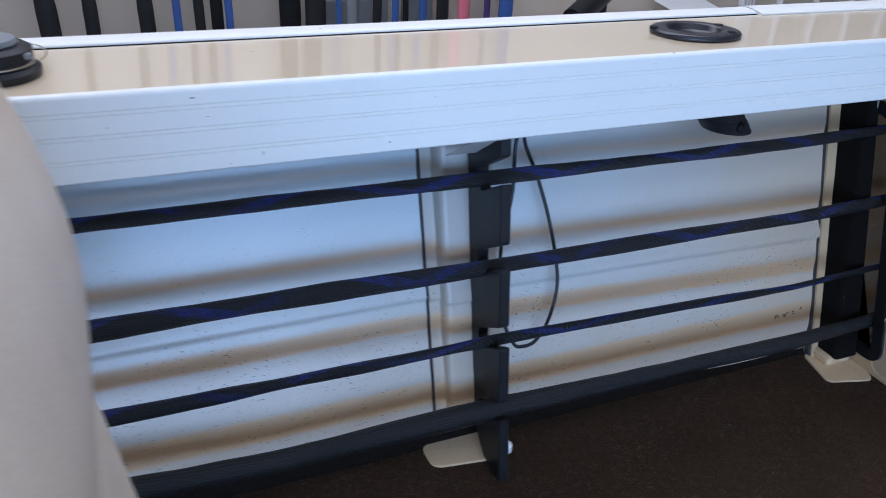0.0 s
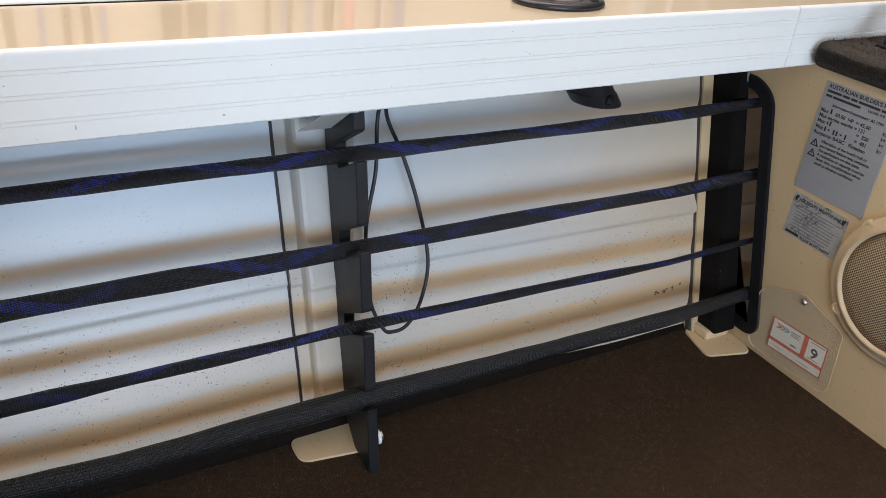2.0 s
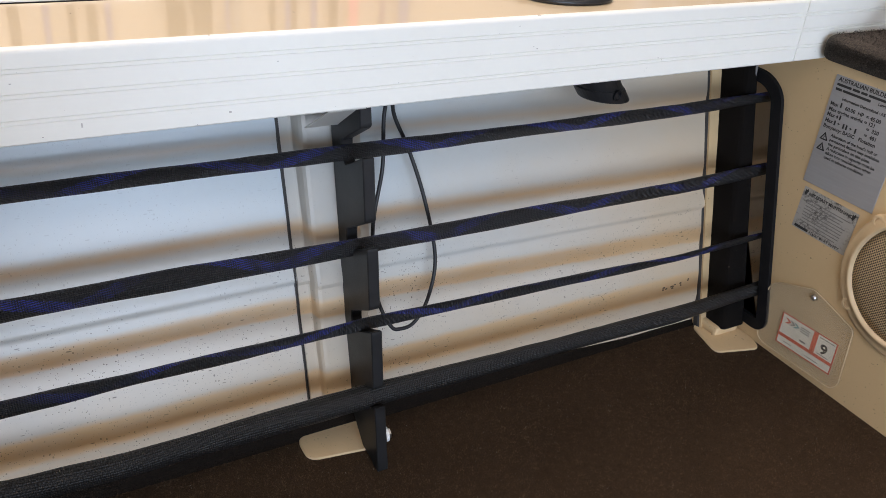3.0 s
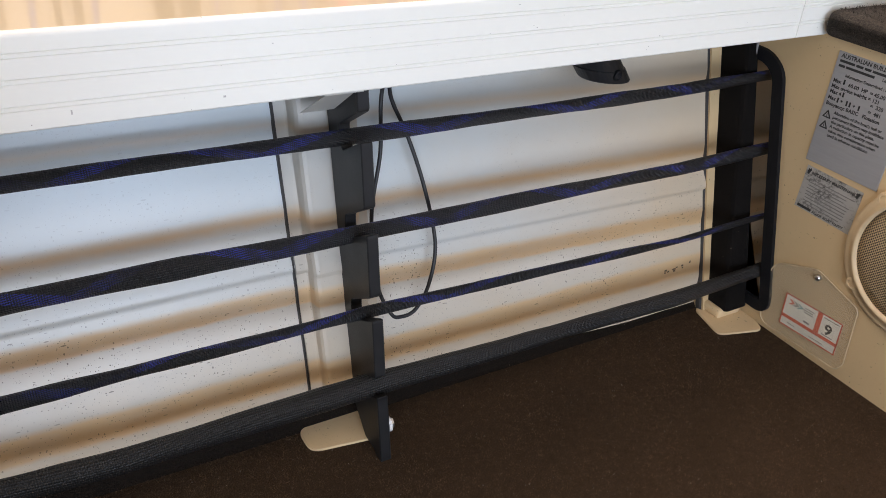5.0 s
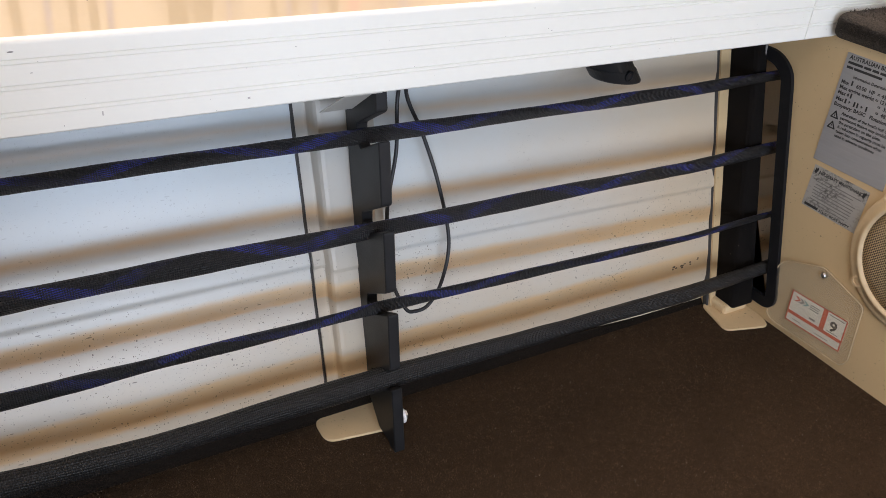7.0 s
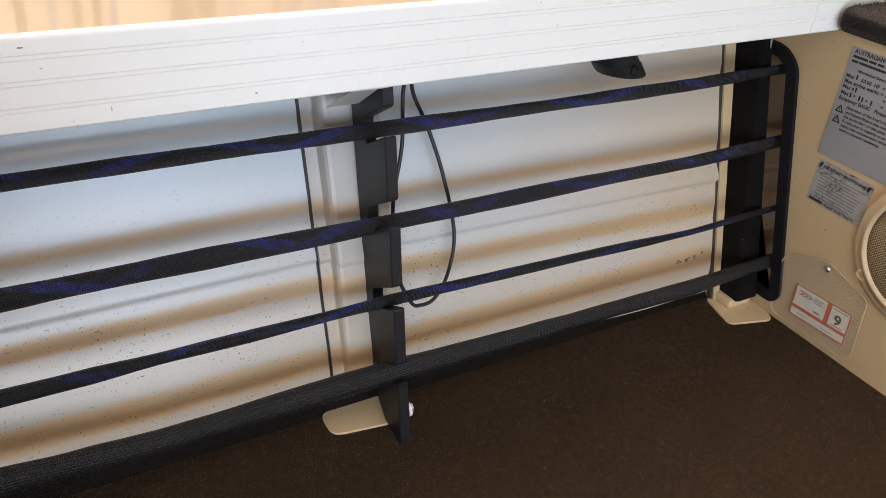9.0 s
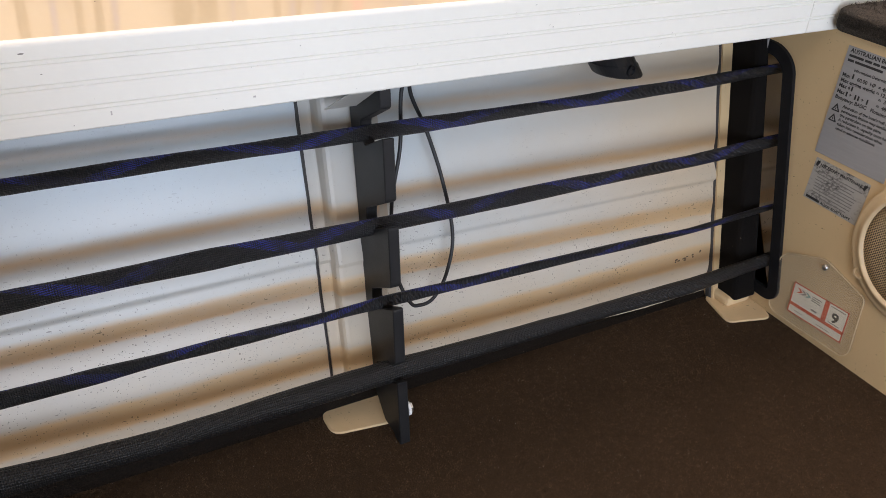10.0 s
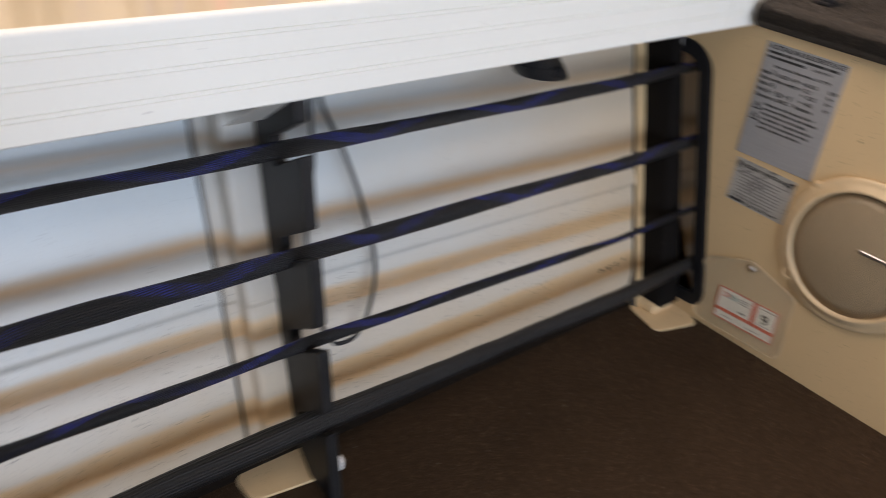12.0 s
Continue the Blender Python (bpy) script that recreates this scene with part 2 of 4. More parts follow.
def pile(name, tones):
    """Single carpet fibres, each with its own tone."""
    m, t, b = material(name, 0.9)
    b.inputs["Specular IOR Level"].default_value = 0.2
    geo = t.nodes.new("ShaderNodeNewGeometry")
    col = ramp(t, geo.outputs["Random Per Island"], tones)
    worn = ramp(t, noise_node(t, 9.0, 5.0, 0.6), [(0.35, (0.68, 0.68, 0.68)), (0.62, (1, 1, 1))])
    clump = ramp(t, noise_node(t, 110.0, 5.0, 0.75), [(0.36, (0.40, 0.40, 0.40)), (0.64, (1.3, 1.3, 1.3))])
    link(t, mix(t, 1.0, mix(t, 1.0, col, worn, "MULTIPLY"), clump, "MULTIPLY"), b.inputs["Base Color"])
    return m


M_PILE = pile("brown_carpet_pile", [(0.0, (0.062, 0.037, 0.021)), (0.55, (0.118, 0.071, 0.039)), (0.992, (0.168, 0.100, 0.054)), (1.0, (0.38, 0.34, 0.28))])
M_PILE_LID = pile("grey_carpet_pile", [(0.0, (0.034, 0.029, 0.025)), (0.55, (0.10, 0.084, 0.070)), (0.98, (0.19, 0.16, 0.13)), (1.0, (0.33, 0.30, 0.26))])


def braid(name, strand, tracer, tracer_amount, sheen):
    """Woven tube: u runs along in metres, v once round."""
    m, t, b = material(name, 0.40)
    uv = t.nodes.new("ShaderNodeUVMap")
    sp = t.nodes.new("ShaderNodeSeparateXYZ")
    link(t, uv.outputs[0], sp.inputs[0])
    u, v = sp.outputs[0], sp.outputs[1]
    ku, kv = 2 * math.pi * 230.0, 2 * math.pi * 14.0
    a = maths(t, "SINE", maths(t, "ADD", maths(t, "MULTIPLY", u, ku), maths(t, "MULTIPLY", v, kv)))
    c = maths(t, "SINE", maths(t, "SUBTRACT", maths(t, "MULTIPLY", u, ku), maths(t, "MULTIPLY", v, kv)))
    weave = maths(t, "MULTIPLY", a, c)
    w01 = maths(t, "ADD", maths(t, "MULTIPLY", weave, 0.5), 0.5)
    turn = maths(t, "FRACT", maths(t, "ADD", maths(t, "MULTIPLY", u, 5.2), v))
    stripe = maths(t, "LESS_THAN", turn, tracer_amount)
    turn2 = maths(t, "FRACT", maths(t, "ADD", maths(t, "MULTIPLY", u, -5.2), v))
    stripe2 = maths(t, "LESS_THAN", turn2, tracer_amount)
    both = maths(t, "MAXIMUM", stripe, stripe2)
    gaps = maths(t, "GREATER_THAN", w01, 0.34)
    threads = maths(t, "GREATER_THAN", maths(t, "SINE", maths(t, "ADD", maths(t, "MULTIPLY", v, 2 * math.pi * 26.0), maths(t, "MULTIPLY", u, 330.0))), -0.1)
    patchy = ramp(t, noise_node(t, 11.0, 3.0), [(0.40, (0.10, 0.10, 0.10)), (0.52, (1, 1, 1))])
    f = maths(t, "MULTIPLY", maths(t, "MULTIPLY", both, gaps), maths(t, "MULTIPLY", threads, patchy))
    col = mix(t, w01, tuple(c * 0.15 for c in strand), strand)
    col = mix(t, maths(t, "MULTIPLY", f, 0.85), col, tracer)
    tone = noise_node(t, 25.0, 3.0)
    col = mix(t, maths(t, "MULTIPLY", tone, 0.5), col, tuple(c * 0.5 for c in strand))
    link(t, col, b.inputs["Base Color"])
    b.inputs["Specular IOR Level"].default_value = sheen
    bump(t, b, w01, 0.8, 0.0012)
    return m


M_BRAID = braid("black_blue_braid", (0.017, 0.017, 0.018), (0.035, 0.052, 0.36), 0.20, 0.45)
M_BRAID_GREY = braid("black_grey_braid", (0.028, 0.026, 0.024), (0.03, 0.03, 0.03), 0.01, 0.40)


def grille():
    """Cream grille pierced by a staggered field of round holes."""
    m, t, b = material("pierced_grille", 0.45)
    sp = t.nodes.new("ShaderNodeSeparateXYZ")
    link(t, t.nodes.new("ShaderNodeTexCoord").outputs["Object"], sp.inputs[0])
    y, z = sp.outputs[1], sp.outputs[2]
    pitch = 0.0042

    def dots(off):
        cy = maths(t, "SUBTRACT", maths(t, "FRACT", maths(t, "ADD", maths(t, "DIVIDE", y, pitch), 50 + off)), 0.5)
        cz = maths(t, "SUBTRACT", maths(t, "FRACT", maths(t, "ADD", maths(t, "DIVIDE", z, pitch), 50 + off)), 0.5)
        return maths(t, "SQRT", maths(t, "ADD", maths(t, "MULTIPLY", cy, cy), maths(t, "MULTIPLY", cz, cz)))

    d = maths(t, "MINIMUM", dots(0.0), dots(0.5))
    hole = maths(t, "LESS_THAN", d, 0.27)
    link(t, mix(t, hole, (0.58, 0.43, 0.26), (0.03, 0.020, 0.011)), b.inputs["Base Color"])
    bump(t, b, maths(t, "SUBTRACT", 1.0, hole), 0.6, 0.001)
    return m


M_GRILLE = grille()


def clear_sleeve():
    m, t, b = material("clear_vinyl", 0.28)
    n = noise_node(t, 30.0, 4.0)
    link(t, mix(t, n, (0.80, 0.65, 0.44), (0.70, 0.56, 0.37)), b.inputs["Base Color"])
    b.inputs["Alpha"].default_value = 0.11
    bump(t, b, noise_node(t, 60.0, 3.0), 0.25, 0.002)
    return m


M_CLEAR = clear_sleeve()
M_CLEAR_EDGE = plastic("pale_vinyl_edge", (0.44, 0.335, 0.205), 0.4)


# ---- building helpers ----
def part(name, bm, mat, parent=None, label="", smooth=False):
    me = bpy.data.meshes.new(name)
    bmesh.ops.recalc_face_normals(bm, faces=bm.faces[:])
    bm.to_mesh(me)
    bm.free()
    me.materials.append(mat)
    if smooth:
        for p in me.polygons:
            p.use_smooth = True
    ob = new(name, me)
    if parent:
        ob.parent = parent
    if label:
        ob["label"] = label
    return ob


def thing(name, label, category, at=(0, 0, 0), group="", kind=""):
    ob = new(name)
    ob.empty_display_size = 0.02
    ob.location = at
    bpy.context.view_layer.update()
    return tagged(ob, label, category, group, kind)


def put(ob, parent):
    """Hang a part built in world places under a thing that stands elsewhere."""
    ob.parent = parent
    ob.matrix_parent_inverse = Matrix() if parent.parent else Matrix.Translation(parent.location).inverted()
    return ob


def box(bm, lo, hi, bevel=0.0, seg=2):
    g = bmesh.ops.create_cube(bm, size=1.0)
    vs = g["verts"]
    for v in vs:
        v.co = Vector([lo[i] + (v.co[i] + 0.5) * (hi[i] - lo[i]) for i in range(3)])
    if bevel:
        es = list({e for v in vs for e in v.link_edges})
        bmesh.ops.bevel(bm, geom=es, offset=bevel, segments=seg, profile=0.5, affect="EDGES")
    return bm


def prism(poly, axis, a, b, bevel=0.0, seg=2):
    """A polygon in the plane across an axis ('x': (y, z); 'y': (x, z); 'z': (x, y)), drawn out from a to b."""
    bm = bmesh.new()
    f = {"x": lambda p, d: (d, p[0], p[1]), "y": lambda p, d: (p[0], d, p[1]), "z": lambda p, d: (p[0], p[1], d)}[axis]
    low = [bm.verts.new(f(p, a)) for p in poly]
    top = [bm.verts.new(f(p, b)) for p in poly]
    n = len(poly)
    bm.faces.new(low)
    bm.faces.new(top)
    for i in range(n):
        bm.faces.new((low[i], low[(i + 1) % n], top[(i + 1) % n], top[i]))
    if bevel:
        bmesh.ops.recalc_face_normals(bm, faces=bm.faces[:])
        bmesh.ops.bevel(bm, geom=bm.edges[:], offset=bevel, segments=seg, profile=0.5, affect="EDGES")
    return bm


def rounded(poly, r, steps=5):
    """The polygon with its corners rounded by about r."""
    out, n = [], len(poly)
    for i in range(n):
        p, a, b = Vector(poly[i]), Vector(poly[i - 1]), Vector(poly[(i + 1) % n])
        da, db = a - p, b - p
        k = min(r, da.length * 0.45, db.length * 0.45)
        s, e = p + da.normalized() * k, p + db.normalized() * k
        for j in range(steps + 1):
            u = j / steps
            out.append(tuple((1 - u) ** 2 * s + 2 * u * (1 - u) * p + u * u * e))
    return out


def disc(bm, centre, axis, r, h, seg=32, r2=None):
    """A solid cylinder or cone that starts at centre and runs h along axis."""
    ax = Vector(axis).normalized()
    rot = ax.to_track_quat("Z", "Y").to_matrix().to_4x4()
    bmesh.ops.create_cone(bm, cap_ends=True, segments=seg, radius1=r, radius2=r if r2 is None else r2, depth=h,
                          matrix=Matrix.Translation(Vector(centre) + ax * h / 2) @ rot)
    return bm


def lathe(profile, centre, axis, seg=48):
    """Turn a profile of (radius, height) about an axis."""
    bm = bmesh.new()
    ax = Vector(axis).normalized()
    m = Matrix.Translation(centre) @ ax.to_track_quat("Z", "Y").to_matrix().to_4x4()
    rings = []
    for r, h in profile:
        rings.append([bm.verts.new(m @ Vector((r * math.cos(2 * math.pi * i / seg), r * math.sin(2 * math.pi * i / seg), h))) for i in range(seg)])
    for a, b in zip(rings, rings[1:]):
        for i in range(seg):
            bm.faces.new((a[i], a[(i + 1) % seg], b[(i + 1) % seg], b[i]))
    bm.faces.new(rings[0])
    bm.faces.new(rings[-1])
    return bm


def sweep(points, radius, seg=10):
    """A round cord along points."""
    bm = bmesh.new()
    pts = [Vector(p) for p in points]
    rings = []
    for i, p in enumerate(pts):
        d = (pts[min(i + 1, len(pts) - 1)] - pts[max(i - 1, 0)]).normalized()
        a = d.orthogonal().normalized() if not rings else (last - d * last.dot(d)).normalized()
        last = a
        b = d.cross(a)
        r = radius(i / (len(pts) - 1)) if callable(radius) else radius
        rings.append([bm.verts.new(p + r * (math.cos(2 * math.pi * j / seg) * a + math.sin(2 * math.pi * j / seg) * b)) for j in range(seg)])
    for a, b in zip(rings, rings[1:]):
        for j in range(seg):
            bm.faces.new((a[j], a[(j + 1) % seg], b[(j + 1) % seg], b[j]))
    bm.faces.new(rings[0])
    bm.faces.new(rings[-1])
    return bm


def spline(ctrl, n=12):
    """A smooth line through control points."""
    c = [Vector(p) for p in ctrl]
    c = [c[0] * 2 - c[1]] + c + [c[-1] * 2 - c[-2]]
    out = []
    for i in range(1, len(c) - 2):
        p0, p1, p2, p3 = c[i - 1:i + 3]
        for k in range(n):
            u = k / n
            out.append(0.5 * (2 * p1 + (p2 - p0) * u + (2 * p0 - 5 * p1 + 4 * p2 - p3) * u * u + (3 * p1 - p0 - 3 * p2 + p3) * u ** 3))
    return out + [c[-2]]


def wobble(s, seed):
    return noise.noise(Vector((s, seed * 7.31, 0.5)))


# ---- the boat: hull side, deck, coaming ----
FLARE, HULL_Y = 0.31, 0.079
# pressed strakes, clinker fashion: low edge, high edge, tilt aft, how far the plate steps in going up
STRAKES = [(0.060, 0.088, 0.002, 0.0025), (0.152, 0.174, 0.042, 0.0030), (0.241, 0.261, 0.034, 0.0025), (0.339, 0.359, 0.030, 0.0030)]
LEAN = sum(d for *_, d in STRAKES) / 0.37


def step(u):
    u = max(0.0, min(1.0, u))
    return u * u * (3 - 2 * u)


def swage(x, z):
    aft = max(x, 0.0)
    out = LEAN * (z - 0.22) + sum(d * (0.5 - step((z + tilt * aft - low) / (high - low))) for low, high, tilt, d in STRAKES)
    g = z + 0.020 * aft
    return out + 0.015 * (1 - step(z / 0.058)) - 0.0042 * (step((g - 0.1870) / 0.0070) - step((g - 0.1945) / 0.0300))


def hull_y(x, z):
    return HULL_Y + FLARE * z + swage(x, z) + 0.0012 * wobble(x * 3 + z * 2, 3)


def flat_hull_y(z):
    return HULL_Y + FLARE * z


def hull_side():
    xs = np.linspace(-1.5, 1.7, 65)
    zs = np.arange(-0.15, 0.4701, 0.0022)
    bm = bmesh.new()
    grid = [[bm.verts.new((x, hull_y(x, z), z)) for z in zs] for x in xs]
    back = [[bm.verts.new((x, flat_hull_y(z) + 0.02, z)) for z in (zs[0], zs[-1])] for x in xs]
    for i in range(len(xs) - 1):
        for j in range(len(zs) - 1):
            bm.faces.new((grid[i][j], grid[i + 1][j], grid[i + 1][j + 1], grid[i][j + 1]))
        bm.faces.new((back[i][0], back[i][1], back[i + 1][1], back[i + 1][0]))
        bm.faces.new((grid[i][0], back[i][0], back[i + 1][0], grid[i + 1][0]))
        bm.faces.new((grid[i][-1], grid[i + 1][-1], back[i + 1][1], back[i][1]))
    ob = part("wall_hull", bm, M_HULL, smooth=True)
    return tagged(ob, "off-white painted boat hull side with pressed horizontal swages", "hull side", kind="structure")


hull_side()

bm = box(bmesh.new(), (-1.5, -1.25, -0.012), (0.613, 0.098, 0.0))
tagged(part("floor", bm, M_CARPET), "dark brown marine carpet on the boat deck", "carpet floor", kind="structure")
bm = bmesh.new()
cols = []
for x in np.linspace(-1.5, 0.558, 70):
    h = 0.036 - 0.030 * max(0.0, min(1.0, (x + 0.02) / 0.44)) + 0.001 * wobble(x * 20, 8)
    cols.append([bm.verts.new((x, hull_y(x, 0) - 0.008, -0.002)), bm.verts.new((x, hull_y(x, 0) - 0.006, 0.001)), bm.verts.new((x, hull_y(x, 0.004) - 0.0045, 0.004))]
                + [bm.verts.new((x, hull_y(x, max(z, 0.005)) - 0.004, max(z, 0.005))) for z in (h * 0.6, h)] + [bm.verts.new((x, hull_y(x, h) + 0.004, h))])
for a, b_ in zip(cols, cols[1:]):
    for i in range(5):
        bm.faces.new((a[i], b_[i], b_[i + 1], a[i + 1]))
tagged(part("floor_edge", bm, M_CARPET_SHADED), "brown carpet edge turned up against the hull, coloured dark for shade", "carpet edge", kind="structure")
bm = box(bmesh.new(), (0.616, -1.25, -0.012), (1.6, 0.085, 0.0))
tagged(part("floor_locker", bm, M_BULK), "cream painted deck inside the side locker", "locker floor", kind="structure")

# coaming: one folded section of white face, rounded lip and cream top
FACE_Y, LOW, TOP = 0.050, 0.4225, 0.498


def coaming_profile():
    y, p = FACE_Y, []
    p += [(y + 0.020, LOW + 0.003), (y + 0.020, LOW), (y + 0.0015, LOW), (y, LOW + 0.0015)]
    for g in (0.4395, 0.4600, 0.4795):
        for k in (0.0, 0.0036):
            p += [(y, g + k - 0.0007), (y + 0.0014, g + k - 0.0002), (y + 0.0014, g + k + 0.0002), (y, g + k + 0.0007)]
    for i in range(7):
        a = math.pi / 2 * i / 6
        p.append((y + 0.004 - 0.004 * math.cos(a), TOP - 0.004 + 0.004 * math.sin(a)))
    p += [(y + 0.0065, TOP), (y + 0.0065, TOP - 0.003), (y + 0.0032, TOP - 0.005), (y + 0.0032, LOW + 0.003)]
    return p


coaming = thing("gunwale", "white ribbed aluminium gunwale with a glossy cream top", "gunwale", (0, 0.05, 0.4225), kind="structure")
JOINT = 0.556
for a, b in ((-1.5, JOINT - 0.0008), (JOINT + 0.0008, 1.7)):
    put(part("coaming_face", prism(coaming_profile(), "x", a, b), M_WHITE), coaming)
put(part("joint_strip", box(bmesh.new(), (JOINT - 0.003, FACE_Y + 0.0012, LOW + 0.002), (JOINT + 0.003, FACE_Y + 0.003, TOP - 0.008)), M_WHITE), coaming)
bm = box(bmesh.new(), (-1.5, FACE_Y + 0.0066, TOP - 0.004), (1.7, 0.186, TOP - 0.0005))
put(part("top_deck", bm, M_CREAM, label="glossy cream painted top"), coaming)
rail = rounded([(0.189, TOP - 0.004), (0.189, TOP + 0.002), (0.196, TOP + 0.0035), (0.214, TOP + 0.0035), (0.226, TOP + 0.0005), (0.228, LOW + 0.02), (0.222, LOW + 0.02), (0.215, TOP - 0.004)], 0.003, 4)
put(part("outer_rail", prism(rail, "x", -1.5, 0.395), M_WHITE), coaming)
rail2 = rounded([(0.181, TOP - 0.0004), (0.181, TOP + 0.002), (0.196, TOP + 0.0045), (0.214, TOP + 0.0045), (0.228, TOP + 0.001), (0.230, LOW + 0.02), (0.222, LOW + 0.02), (0.215, TOP - 0.004)], 0.004, 4)
put(part("outer_rail", prism(rail2, "x", 0.397, 1.7), M_WHITE), coaming)
put(part("rail_seal", box(bmesh.new(), (-1.5, 0.1874, TOP - 0.004), (0.395, 0.1888, TOP + 0.0002)), M_RUBBER), coaming)


# ---- hull ribs with welded foot plates ----
def rib(x, depth, top=0.43):
    t = thing("hull_rib", "cream painted folded hull rib with welded foot plate", "hull rib", (x, 0.08, 0), "hull ribs", "structure")
    sec = [(-0.0265, 0.0), (-0.0265, -0.003), (-0.0150, -0.003), (-0.0130, -0.004), (-0.0118, -0.62), (-0.0108, -0.80), (-0.0085, -0.94), (-0.0045, -1.0), (0.045, -1.0), (0.049, -0.9), (0.054, -0.005), (0.066, -0.003), (0.066, 0.0)]
    bm = bmesh.new()
    rings = []
    zs = np.linspace(0.034, top, 150)
    for z in zs:
        y0 = flat_hull_y(z)
        s = swage(x, z)
        deep = depth + 0.052 * z
        ring = []
        for dx, dy in sec:
            high = dy < -0.5
            ring.append(bm.verts.new((x + dx, y0 + (dy * deep + s * 0.55 if high else dy - 0.002 + s * 0.9) + (0.03 if dy == 0 else 0.0), z)))
        rings.append(ring)
    for a, b in zip(rings, rings[1:]):
        for i in range(len(sec)):
            j = (i + 1) % len(sec)
            bm.faces.new((a[i], a[j], b[j], b[i]))
    bm.faces.new(rings[0])
    bm.faces.new(rings[-1])
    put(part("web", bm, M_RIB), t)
    return t


rib_a = rib(-0.034, 0.0125)
foot = rounded([(-0.080, 0.090), (-0.079, 0.049), (0.010, 0.037), (0.014, 0.090)], 0.014)
put(part("foot_plate", prism(foot, "z", 0.0, 0.0035, 0.0008, 1), M_FOOT, label="cream foot plate with chipped dirty paint"), rib_a)
bm = prism([(-0.040, 0.4205), (-0.0135, 0.4205), (-0.0135, 0.3745), (-0.0500, 0.3745)], "y", 0.131, 0.134, 0.0008, 1)
for v in bm.verts:
    v.co.y += (0.376 - v.co.z) * 1.45
put(part("gusset", bm, M_RIB, label="sloping white gusset under the gunwale"), rib_a)
bm = prism([(0.062, 0.4205), (0.160, 0.4205), (0.160, 0.4175), (0.062, 0.4175)], "x", -0.052, -0.0135)
put(part("top_tab", bm, M_RIB), rib_a)


def seam(x, w):
    """A dark strip for the shadow gap, that follows the pressed hull."""
    bm = bmesh.new()
    rings = []
    for z in np.linspace(0.03, 0.43, 120):
        y, wide = flat_hull_y(z) - 0.0035, w * (0.35 + 1.5 * z)
        rings.append([bm.verts.new(p) for p in ((x, y - 0.0022, z), (x + wide, y - 0.0034, z), (x + wide, y + 0.004, z), (x, y + 0.004, z))])
    for a, b in zip(rings, rings[1:]):
        for i in range(4):
            bm.faces.new((a[i], a[(i + 1) % 4], b[(i + 1) % 4], b[i]))
    bm.faces.new(rings[0])
    bm.faces.new(rings[-1])
    return part("trim_seam", bm, M_GAP)


for sx in (-0.0630,):
    tagged(seam(sx, 0.0025), "dark strip for the shadow gap beside the hull rib", "sealant seam", kind="structure")

rib_b = rib(-0.505, 0.0125)
foot = rounded([(-0.55, 0.10), (-0.55, 0.045), (-0.455, 0.045), (-0.455, 0.10)], 0.014)
put(part("foot_plate", prism(foot, "z", 0.0, 0.0035, 0.0008, 1), M_FOOT), rib_b)

# carpeted rib in the corner
rib_c = thing("carpeted_rib", "hull rib wrapped in black carpet on a cream foot plate", "hull rib", (0.57, 0.06, 0), kind="structure")
bm = bmesh.new()
n = 24
rings = []
for i in range(n + 1):
    z = 0.016 + 0.404 * i / n
    y0 = 0.038 + 0.268 * z
    y1 = flat_hull_y(z) + 0.01
    w = 0.0010 * wobble(z * 30, 5)
    x0 = 0.563 + 0.070 * z
    ring = [(x0, y0 + 0.007), (x0 + 0.002, y0 + 0.002), (x0 + 0.006, y0), (0.6045, y0), (0.6085, y0 + 0.0015), (0.6100, y0 + 0.006), (0.6100, y1), (x0, y1)]
    rings.append([bm.verts.new((a + w, b + w, z)) for a, b in ring])
for a, b in zip(rings, rings[1:]):
    for i in range(8):
        bm.faces.new((a[i], a[(i + 1) % 8], b[(i + 1) % 8], b[i]))
bm.faces.new(rings[0])
bm.faces.new(rings[-1])
put(part("carpet_wrap", bm, M_POST, label="black carpet wrapped round the rib"), rib_c)
put(part("weld", box(bmesh.new(), (0.556, 0.046, 0.003), (0.604, 0.085, 0.018), 0.005), M_FOOT), rib_c)
foot = rounded([(0.546, 0.084), (0.531, 0.018), (0.601, -0.001), (0.6105, 0.02), (0.6105, 0.084)], 0.012)
put(part("foot_plate", prism(foot, "z", 0.0, 0.0035, 0.0008, 1), M_FOOT), rib_c)
bm = bmesh.new()
rings = []
for z in np.linspace(-0.005, 0.43, 60):
    y, xa, xb = flat_hull_y(z) - 0.004, 0.5532 + 0.045 * z, 0.5675 + 0.070 * z
    rings.append([bm.verts.new(p) for p in ((xa, y - 0.0035, z), (xb, y - 0.0035, z), (xb, y + 0.015, z), (xa, y + 0.015, z))])
for a, b in zip(rings, rings[1:]):
    for i in range(4):
        bm.faces.new((a[i], a[(i + 1) % 4], b[(i + 1) % 4], b[i]))
bm.faces.new(rings[0])
bm.faces.new(rings[-1])
put(part("web", bm, M_BULK, label="cream painted edge of the rib"), rib_c)
# dark strip drawn in the gap beside the rib
bm = bmesh.new()
rings = []
for z in np.linspace(0.0, 0.43, 60):
    y, xa = flat_hull_y(z) - 0.004, 0.5512 + 0.045 * z
    rings.append([bm.verts.new(p) for p in ((xa, y + 0.0025, z), (xa + 0.0021, y - 0.0005, z), (xa + 0.0021, y + 0.01, z), (xa, y + 0.01, z))])
for a, b in zip(rings, rings[1:]):
    for i in range(4):
        bm.faces.new((a[i], a[(i + 1) % 4], b[(i + 1) % 4], b[i]))
bm.faces.new(rings[0])
bm.faces.new(rings[-1])
put(part("seam", bm, M_GAP, label="dark strip for the gap beside the rib"), rib_c)

# ---- bulkhead with the locker opening ----
BX = 0.612
